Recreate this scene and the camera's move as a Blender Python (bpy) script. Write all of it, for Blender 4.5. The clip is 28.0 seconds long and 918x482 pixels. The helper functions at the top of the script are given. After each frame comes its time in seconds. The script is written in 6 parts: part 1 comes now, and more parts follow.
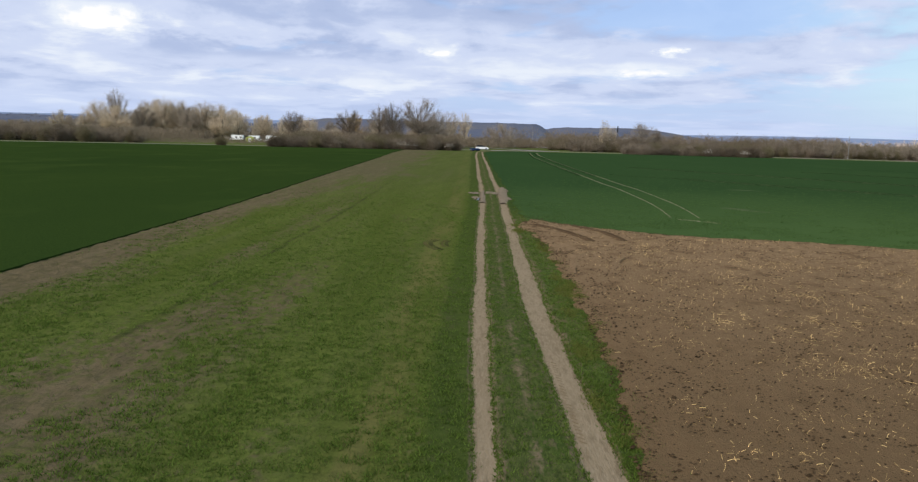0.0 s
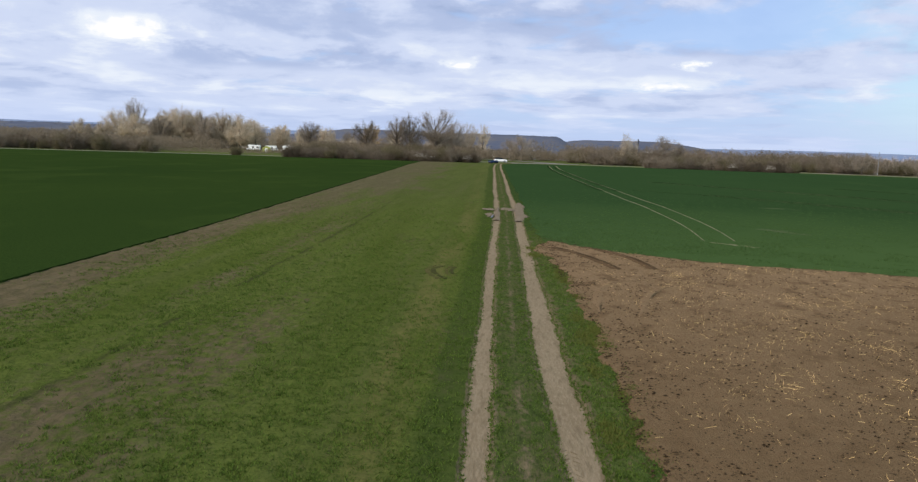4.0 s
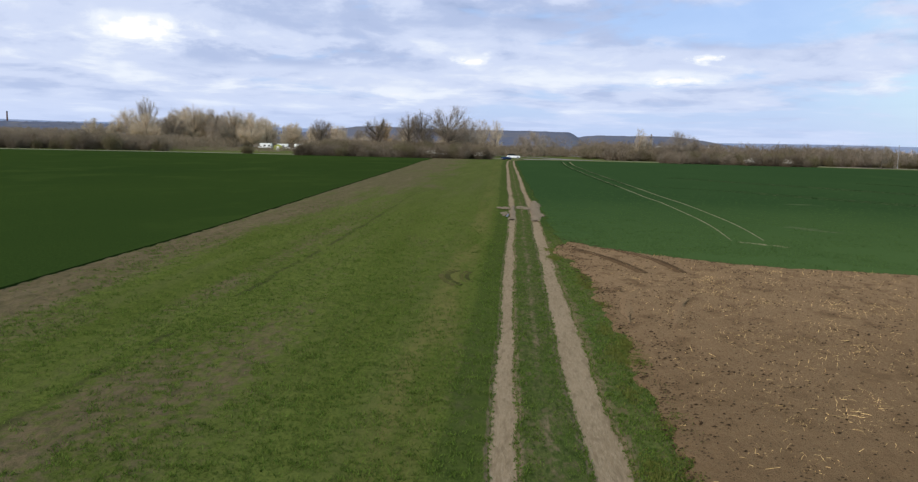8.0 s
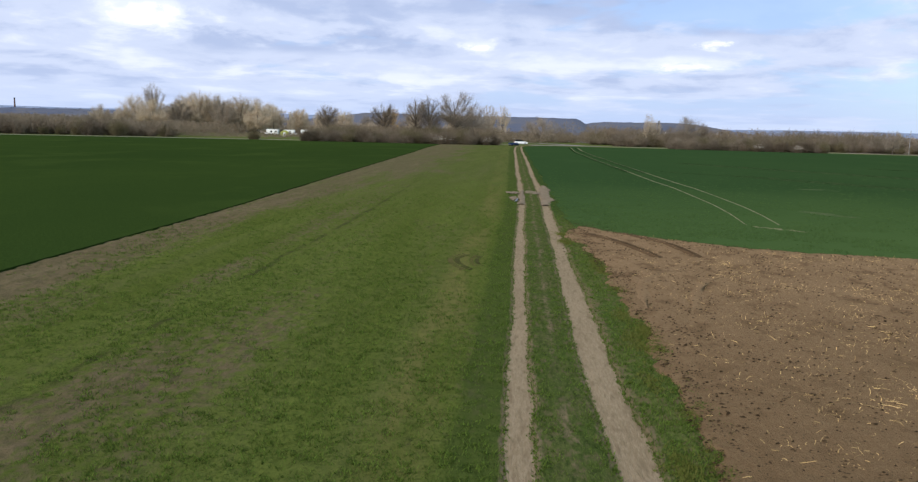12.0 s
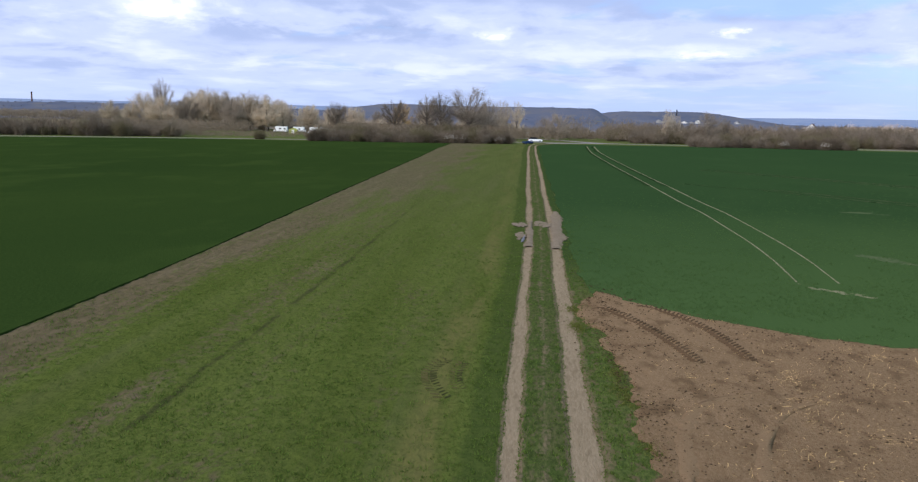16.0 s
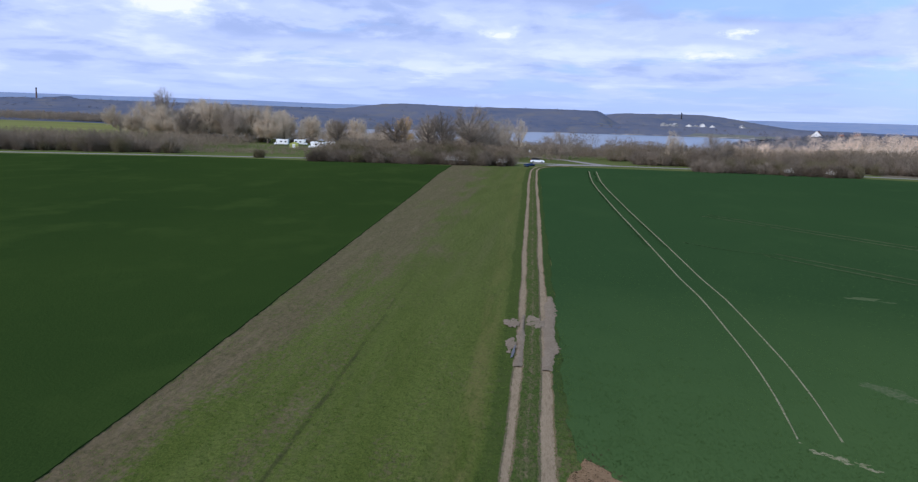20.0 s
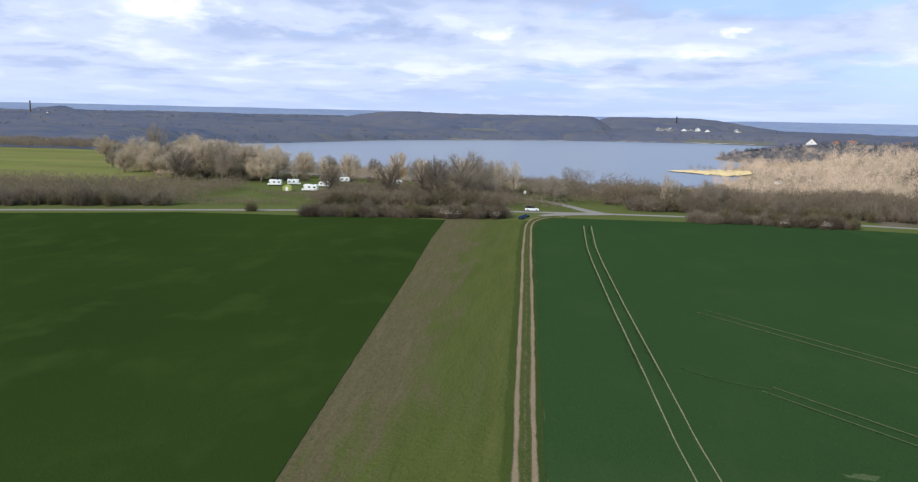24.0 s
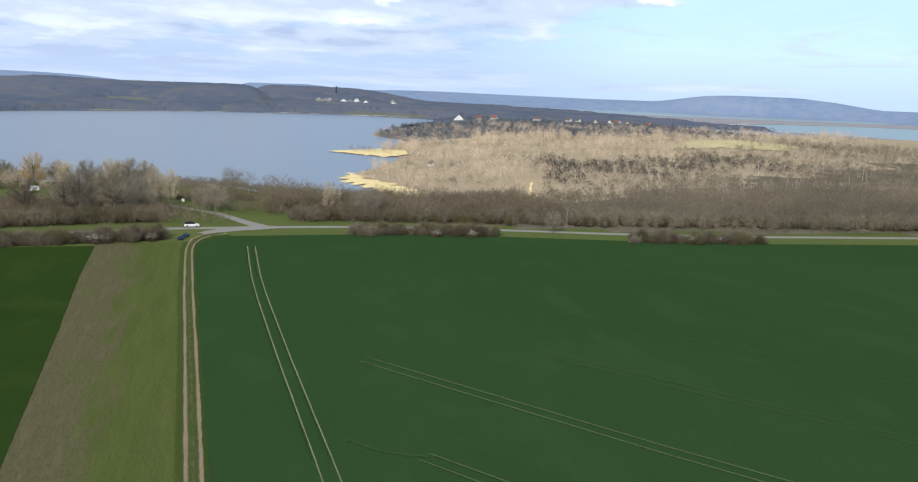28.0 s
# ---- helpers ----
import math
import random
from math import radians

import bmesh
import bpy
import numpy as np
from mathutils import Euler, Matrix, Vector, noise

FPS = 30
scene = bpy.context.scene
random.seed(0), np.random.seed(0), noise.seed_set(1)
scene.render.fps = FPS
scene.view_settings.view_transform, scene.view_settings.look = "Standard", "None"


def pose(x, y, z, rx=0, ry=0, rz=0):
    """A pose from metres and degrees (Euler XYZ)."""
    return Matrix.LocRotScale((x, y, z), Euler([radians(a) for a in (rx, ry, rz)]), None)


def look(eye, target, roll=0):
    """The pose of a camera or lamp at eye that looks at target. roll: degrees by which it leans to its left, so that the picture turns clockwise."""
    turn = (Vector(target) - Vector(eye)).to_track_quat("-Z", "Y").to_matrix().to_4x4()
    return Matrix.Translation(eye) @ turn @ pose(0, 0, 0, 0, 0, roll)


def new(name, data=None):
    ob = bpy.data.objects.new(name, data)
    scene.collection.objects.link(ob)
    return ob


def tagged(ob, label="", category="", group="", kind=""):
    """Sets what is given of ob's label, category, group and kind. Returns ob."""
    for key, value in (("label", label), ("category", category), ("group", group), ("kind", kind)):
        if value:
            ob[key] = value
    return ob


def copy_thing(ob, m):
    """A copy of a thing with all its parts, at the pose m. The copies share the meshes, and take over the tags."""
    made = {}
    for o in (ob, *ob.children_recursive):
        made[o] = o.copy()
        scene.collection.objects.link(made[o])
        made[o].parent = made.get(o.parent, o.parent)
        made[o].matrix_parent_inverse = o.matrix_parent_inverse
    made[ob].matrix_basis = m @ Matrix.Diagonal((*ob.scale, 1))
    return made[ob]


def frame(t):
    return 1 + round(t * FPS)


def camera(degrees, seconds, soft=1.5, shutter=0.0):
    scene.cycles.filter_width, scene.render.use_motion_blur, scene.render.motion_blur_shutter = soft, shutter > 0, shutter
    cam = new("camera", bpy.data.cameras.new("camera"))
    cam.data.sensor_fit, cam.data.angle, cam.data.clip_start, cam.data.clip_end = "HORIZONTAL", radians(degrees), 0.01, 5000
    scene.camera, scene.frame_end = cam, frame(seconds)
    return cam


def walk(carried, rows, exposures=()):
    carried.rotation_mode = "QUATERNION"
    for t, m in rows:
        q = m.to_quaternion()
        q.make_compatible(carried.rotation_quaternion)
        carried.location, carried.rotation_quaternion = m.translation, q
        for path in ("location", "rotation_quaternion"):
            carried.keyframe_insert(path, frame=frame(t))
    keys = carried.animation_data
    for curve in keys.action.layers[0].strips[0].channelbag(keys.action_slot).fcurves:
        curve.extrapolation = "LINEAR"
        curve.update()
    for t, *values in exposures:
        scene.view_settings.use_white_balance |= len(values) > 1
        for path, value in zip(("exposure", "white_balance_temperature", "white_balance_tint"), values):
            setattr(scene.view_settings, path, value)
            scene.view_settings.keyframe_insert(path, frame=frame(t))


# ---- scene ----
cam = camera(57.9, 28.0, soft=1.25)
PATH = [
    (0, (1.538, -0.865, 5.842), (1.465, 1.116, 5.582), 1.6),
    (1, (1.665, 1.681, 5.735), (1.573, 3.66, 5.467), 2.0),
    (2, (1.797, 3.824, 5.896), (1.716, 5.804, 5.629), 1.8),
    (3, (1.874, 4.612, 6.043), (1.769, 6.594, 5.799), 2.0),
    (4, (1.855, 4.444, 5.875), (1.736, 6.427, 5.641), 2.1),
    (4.5, (1.8, 4.217, 5.825), (1.669, 6.198, 5.583), 2.0),
    (6.5, (1.504, 6.8, 5.727), (1.378, 8.778, 5.458), 1.5),
    (7, (1.554, 7.093, 5.894), (1.411, 9.072, 5.639), 1.5),
    (8, (1.573, 6.799, 5.887), (1.424, 8.778, 5.644), 1.6),
    (9, (1.507, 6.522, 5.767), (1.357, 8.501, 5.521), 1.8),
    (10, (1.477, 6.378, 5.791), (1.326, 8.357, 5.543), 1.6),
    (11, (1.47, 6.455, 5.785), (1.307, 8.432, 5.529), 1.6),
    (12, (1.382, 7.736, 5.615), (1.218, 9.71, 5.34), 1.6),
    (12.5, (1.34, 8.842, 5.581), (1.171, 10.815, 5.298), 1.5),
    (14.5, (1.543, 13.112, 5.518), (1.358, 15.081, 5.223), 1.1),
    (15, (1.645, 14.51, 6.059), (1.451, 16.478, 5.758), 1.2),
    (15.5, (1.659, 15.664, 7.047), (1.46, 17.631, 6.748), 1.2),
    (16, (1.801, 16.779, 8.143), (1.598, 18.746, 7.843), 1.2),
    (16.5, (1.856, 17.64, 8.611), (1.65, 19.606, 8.309), 1.2),
    (17, (1.931, 18.772, 8.97), (1.734, 20.738, 8.661), 1.5),
    (17.5, (2.021, 19.401, 9.627), (1.829, 21.37, 9.338), 1.8),
    (18, (2.142, 19.57, 10.827), (1.937, 21.54, 10.547), 1.8),
    (18.5, (2.215, 19.388, 12.088), (2.017, 21.36, 11.821), 2.0),
    (19, (2.292, 19.309, 13.07), (2.085, 21.279, 12.794), 2.1),
    (19.5, (2.117, 19.338, 13.934), (1.912, 21.307, 13.644), 2.2),
    (20, (2.21, 20.159, 15.024), (2.0, 22.124, 14.719), 1.9),
    (20.5, (2.064, 22.3, 16.137), (1.852, 24.262, 15.814), 1.6),
    (21, (2.178, 23.98, 18.077), (1.969, 25.942, 17.752), 1.2),
    (21.5, (2.356, 24.657, 20.103), (2.146, 26.621, 19.786), 1.1),
    (22, (2.255, 24.791, 22.016), (2.049, 26.758, 21.716), 1.3),
    (22.5, (2.248, 24.738, 23.884), (2.045, 26.705, 23.591), 1.4),
    (24.5, (2.044, 24.293, 31.88), (1.842, 26.259, 31.573), 1.2),
    (25, (2.047, 24.251, 33.958), (1.849, 26.217, 33.646), 1.1),
    (25.5, (2.938, 24.125, 35.728), (2.809, 26.096, 35.414), 1.3),
    (26, (2.868, 23.805, 37.463), (2.953, 25.778, 37.148), 1.9),
    (26.5, (2.699, 23.105, 39.306), (2.98, 25.059, 38.987), 2.4),
    (27, (3.51, 22.316, 40.929), (4.013, 24.223, 40.601), 2.6),
    (27.5, (2.553, 22.758, 43.517), (3.145, 24.637, 43.17), 2.8),
    (28, (2.279, 24.604, 44.696), (2.861, 26.484, 44.337), 2.5),
]
EXPOSURES = [(0.0, 0.02, 6500, 10), (8.0, 0.06, 6500, 10), (12.0, 0.14, 6450, 10), (15.0, 0.13, 6350, 11), (17.0, 0.12, 5600, 17), (19.0, 0.0, 5350, 18), (20.0, -0.02, 5550, 17), (21.0, 0.10, 6050, 12), (22.0, 0.15, 6100, 12), (25.0, 0.19, 6350, 9), (28.0, 0.19, 6400, 5)]
walk(cam, [(t, look(eye, target, roll)) for t, eye, target, roll in PATH], EXPOSURES)

# ---- light ----
SUN_EL, SUN_AZ = 34.0, 215.0      # degrees; azimuth clockwise from +y


def world_sky():
    w = bpy.data.worlds.new("sky")
    scene.world = w
    w.use_nodes = True
    nt = w.node_tree
    nt.nodes.clear()
    N = lambda kind: nt.nodes.new(kind)
    L = nt.links.new
    out, bg, sky = N("ShaderNodeOutputWorld"), N("ShaderNodeBackground"), N("ShaderNodeTexSky")
    sky.sky_type, sky.sun_disc = "NISHITA", False
    sky.sun_elevation, sky.sun_rotation = radians(SUN_EL), radians(SUN_AZ)
    sky.altitude, sky.air_density, sky.dust_density = 100, 1.0, 1.0
    scale = N("ShaderNodeVectorMath")
    scale.operation = "SCALE"
    scale.inputs["Scale"].default_value = 0.115
    L(sky.outputs[0], scale.inputs[0])
    # direction as degrees round the horizon and above it
    tc, sep = N("ShaderNodeTexCoord"), N("ShaderNodeSeparateXYZ")
    L(tc.outputs["Generated"], sep.inputs[0])

    def calc(op, *args):
        m = N("ShaderNodeMath")
        m.operation = op
        for k, a in enumerate(args):
            if isinstance(a, (int, float)):
                m.inputs[k].default_value = a
            else:
                L(a, m.inputs[k])
        return m.outputs[0]

    az = calc("MULTIPLY", calc("ARCTAN2", sep.outputs["X"], sep.outputs["Y"]), 57.29578)
    el = calc("MULTIPLY", calc("ARCSINE", sep.outputs["Z"]), 57.29578)
    # cloud layers seen in perspective: flatter and closer together towards the horizon
    depth = calc("LOGARITHM", calc("ADD", calc("MAXIMUM", el, 0.0), 2.2), 2.71828)

    def noise_layer(wide, tall, detail, rough, dist, seed):
        vec = N("ShaderNodeCombineXYZ")
        L(calc("MULTIPLY", az, wide), vec.inputs[0])
        L(calc("MULTIPLY", depth, tall), vec.inputs[1])
        vec.inputs[2].default_value = seed
        n = N("ShaderNodeTexNoise")
        n.inputs["Scale"].default_value, n.inputs["Detail"].default_value = 1.0, detail
        n.inputs["Roughness"].default_value, n.inputs["Distortion"].default_value = rough, dist
        L(vec.outputs[0], n.inputs["Vector"])
        return n.outputs["Fac"]

    def ramp(src, *stops):
        r = N("ShaderNodeValToRGB")
        r.color_ramp.interpolation = "EASE"
        e = r.color_ramp.elements
        while len(e) < len(stops):
            e.new(0.5)
        for k, (p, c) in enumerate(stops):
            e[k].position, e[k].color = p, (*c, 1)
        L(src, r.inputs[0])
        return r.outputs[0]

    def mix(fac, a, b):
        m = N("ShaderNodeMix")
        m.data_type = "RGBA"
        for s, k in ((fac, "Factor"), (a, "A"), (b, "B")):
            if isinstance(s, tuple):
                m.inputs[k].default_value = (*s, 1)
            else:
                L(s, m.inputs[k])
        return m.outputs["Result"]

    big = noise_layer(0.055, 2.3, 4, 0.55, 0.3, 3.7)
    billow = noise_layer(0.21, 5.2, 6, 0.56, 0.25, 8.1)
    warp = calc("SUBTRACT", noise_layer(0.5, 6.5, 5, 0.6, 0.0, 1.9), 0.5)
    az_w, el_w = calc("ADD", az, calc("MULTIPLY", warp, 7.0)), calc("ADD", el, calc("MULTIPLY", calc("SUBTRACT", billow, 0.5), 2.4))
    tone = calc("ADD", calc("MULTIPLY", calc("SUBTRACT", big, 0.5), 0.75), calc("MULTIPLY", calc("SUBTRACT", billow, 0.5), 0.95))
    tone = calc("ADD", tone, 0.56)
    # the larger cloud forms: middle, height, half width, half height in degrees, and how light
    for a0, e0, wa, we, light in ((-25, 6.5, 2.4, 0.75, 0.55), (-30, 5.6, 3.5, 1.2, 0.18), (-15, 5.0, 8.0, 0.75, -0.26), (-22, 3.6, 9.0, 0.9, 0.12), (2, 8.3, 15.0, 1.1, -0.25),
                                  (13.5, 6.6, 6.0, 0.7, -0.24), (-4, 5.35, 1.2, 0.3, 0.40), (10, 4.3, 1.8, 0.4, 0.34), (11.3, 5.5, 0.7, 0.22, 0.45), (2, 4.1, 9.0, 0.9, 0.12),
                                  (-9, 2.9, 2.2, 0.5, 0.22), (29, 6.4, 1.6, 0.25, 0.4), (4, 1.0, 30.0, 0.9, -0.06)):
        q = calc("ADD", calc("POWER", calc("ABSOLUTE", calc("DIVIDE", calc("SUBTRACT", az_w, a0), wa)), 2.0), calc("POWER", calc("ABSOLUTE", calc("DIVIDE", calc("SUBTRACT", el_w, e0), we)), 2.0))
        tone = calc("ADD", tone, calc("MULTIPLY", calc("EXPONENT", calc("MULTIPLY", q, -1.0)), light))
    shade = ramp(tone, (0.05, (0.31, 0.40, 0.62)), (0.36, (0.45, 0.54, 0.77)), (0.58, (0.62, 0.70, 0.90)), (0.80, (0.80, 0.86, 0.96)), (1.0, (1.0, 1.0, 1.0)))
    # clear air: pale cyan towards the open side, blue elsewhere
    air = mix(ramp(calc("MULTIPLY", az, 0.02), (0.30, (0, 0, 0)), (0.62, (1, 1, 1))), (0.40, 0.58, 0.98), (0.60, 0.86, 1.0))
    blue = N("ShaderNodeMix")
    blue.data_type = "RGBA"
    blue.inputs["Factor"].default_value = 0.72
    L(scale.outputs[0], blue.inputs["A"])
    L(air, blue.inputs["B"])
    gap = calc("ADD", noise_layer(0.10, 3.4, 5, 0.55, 0.3, 12.4), calc("MULTIPLY", az, -0.0058))
    gap = calc("ADD", gap, calc("MULTIPLY", tone, 0.25))
    cover = ramp(gap, (0.46, (0.12, 0.12, 0.12)), (0.62, (1, 1, 1)))
    clouds = mix(cover, blue.outputs["Result"], shade)
    # pale veil low over the horizon
    low = calc("MULTIPLY", ramp(calc("MULTIPLY", el, 0.1), (0.0, (1, 1, 1)), (0.36, (0, 0, 0))), 0.6)
    L(mix(low, clouds, (0.56, 0.67, 0.93)), bg.inputs["Color"])
    bg.inputs["Strength"].default_value = 1.0
    L(bg.outputs[0], out.inputs[0])


world_sky()
sun = new("sun", bpy.data.lights.new("sun", "SUN"))
sun.data.energy, sun.data.angle, sun.data.color = 2.8, radians(1.5), (1.0, 0.93, 0.82)
_a, _e = radians(SUN_AZ), radians(SUN_EL)
sun.matrix_world = look((0, 0, 80), Vector((0, 0, 80)) - Vector((math.sin(_a) * math.cos(_e), math.cos(_a) * math.cos(_e), math.sin(_e))))

# ---- materials ----


def material(name, *colours, scale=1.0, fine=20.0, rough=0.9, bump=0.3, bump_scale=None, metal=0.0, stretch=(1, 1, 1), vary=0.0, island=0.0, spec=0.0, mid=0.5, width=0.35, worn=None, thin=0.0, drift=None):
    """A surface of two to three colours mixed by large and fine noise, with relief."""
    m = bpy.data.materials.new(name)
    m.use_nodes = True
    nt = m.node_tree
    N, L = nt.nodes.new, nt.links.new
    b = nt.nodes["Principled BSDF"]
    b.inputs["Roughness"].default_value, b.inputs["Metallic"].default_value = rough, metal
    b.inputs["Specular IOR Level"].default_value = spec
    tc, mp = N("ShaderNodeTexCoord"), N("ShaderNodeMapping")
    mp.inputs["Scale"].default_value = stretch
    L(tc.outputs["Object"], mp.inputs[0])

    def noise_tex(sc, detail=6, rg=0.6):
        n = N("ShaderNodeTexNoise")
        n.inputs["Scale"].default_value, n.inputs["Detail"].default_value, n.inputs["Roughness"].default_value = sc, detail, rg
        L(mp.outputs[0], n.inputs["Vector"])
        return n.outputs["Fac"]

    def remap(src, lo, hi):
        r = N("ShaderNodeMapRange")
        r.inputs["From Min"].default_value, r.inputs["From Max"].default_value = lo, hi
        L(src, r.inputs["Value"])
        return r.outputs["Result"]

    def mixc(fac, a, c):
        x = N("ShaderNodeMix")
        x.data_type = "RGBA"
        L(fac, x.inputs["Factor"])
        for s, k in ((a, "A"), (c, "B")):
            if isinstance(s, tuple):
                x.inputs[k].default_value = (*s, 1)
            else:
                L(s, x.inputs[k])
        return x.outputs["Result"]

    big, small = noise_tex(scale), noise_tex(fine, 8, 0.7)
    col = colours[0]
    if len(colours) > 1:
        col = mixc(remap(big, mid - width / 2, mid + width / 2), colours[0], colours[1])
    if len(colours) > 2:
        col = mixc(remap(small, 0.42, 0.68), col, colours[2])
    if len(colours) > 3:
        col = mixc(remap(noise_tex(scale * 5.3, 4), 0.52, 0.66), col, colours[3])
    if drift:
        # a second growth or colour that takes over along y, with an uneven border
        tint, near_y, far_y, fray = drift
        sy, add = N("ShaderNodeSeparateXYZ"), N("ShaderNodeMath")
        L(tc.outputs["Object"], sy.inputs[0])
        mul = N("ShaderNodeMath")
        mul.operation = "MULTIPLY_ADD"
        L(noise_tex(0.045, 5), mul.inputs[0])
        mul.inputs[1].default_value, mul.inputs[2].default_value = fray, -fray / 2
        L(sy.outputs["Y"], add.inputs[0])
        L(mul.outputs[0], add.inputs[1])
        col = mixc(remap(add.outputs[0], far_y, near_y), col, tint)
    if worn:
        # bare earth creeping in from the two sides of a strip, and along its middle
        earth, left_w, right_w, middle_w = worn
        uv, su = N("ShaderNodeUVMap"), N("ShaderNodeSeparateXYZ")
        uv.uv_map = "across"
        L(uv.outputs[0], su.inputs[0])

        def maths(op, a, c):
            x = N("ShaderNodeMath")
            x.operation = op
            for s, i in ((a, 0), (c, 1)):
                if isinstance(s, (int, float)):
                    x.inputs[i].default_value = s
                else:
                    L(s, x.inputs[i])
            return x.outputs[0]

        near = maths("MAXIMUM", remap(su.outputs["X"], left_w, 0.0), remap(su.outputs["X"], 1.0 - right_w, 1.0))
        if middle_w:
            off = maths("ABSOLUTE", maths("SUBTRACT", su.outputs["X"], 0.5), 0)
            near = maths("MAXIMUM", near, maths("MULTIPLY", remap(off, middle_w, 0.0), 0.42))
        grit = maths("ADD", maths("MULTIPLY", remap(noise_tex(1.6, 6), 0.25, 0.75), 0.8), maths("MULTIPLY", remap(noise_tex(12.0, 5), 0.3, 0.7), 0.55))
        col = mixc(remap(maths("ADD", near, grit), 0.98, 1.42), col, earth)
    if vary or island:
        h = N("ShaderNodeHueSaturation")
        src = N("ShaderNodeObjectInfo").outputs["Random"] if vary else N("ShaderNodeNewGeometry").outputs["Random Per Island"]
        r = N("ShaderNodeMapRange")
        r.inputs["To Min"].default_value, r.inputs["To Max"].default_value = 1 - (vary or island), 1 + (vary or island)
        L(src, r.inputs["Value"])
        L(r.outputs["Result"], h.inputs["Value"])
        if isinstance(col, tuple):
            h.inputs["Color"].default_value = (*col, 1)
        else:
            L(col, h.inputs["Color"])
        col = h.outputs["Color"]
    if isinstance(col, tuple):
        b.inputs["Base Color"].default_value = (*col, 1)
    else:
        L(col, b.inputs["Base Color"])
    if thin:
        # fine twigs and blades let some light through
        tr, mx = N("ShaderNodeBsdfTranslucent"), N("ShaderNodeMixShader")
        mx.inputs[0].default_value = thin
        if isinstance(col, tuple):
            tr.inputs["Color"].default_value = (*col, 1)
        else:
            L(col, tr.inputs["Color"])
        L(b.outputs[0], mx.inputs[1])
        L(tr.outputs[0], mx.inputs[2])
        L(mx.outputs[0], nt.nodes["Material Output"].inputs["Surface"])
    if bump:
        bp = N("ShaderNodeBump")
        bp.inputs["Strength"].default_value, bp.inputs["Distance"].default_value = bump, 0.1
        L(noise_tex(bump_scale or fine, 6, 0.65), bp.inputs["Height"])
        L(bp.outputs[0], b.inputs["Normal"])
    return m


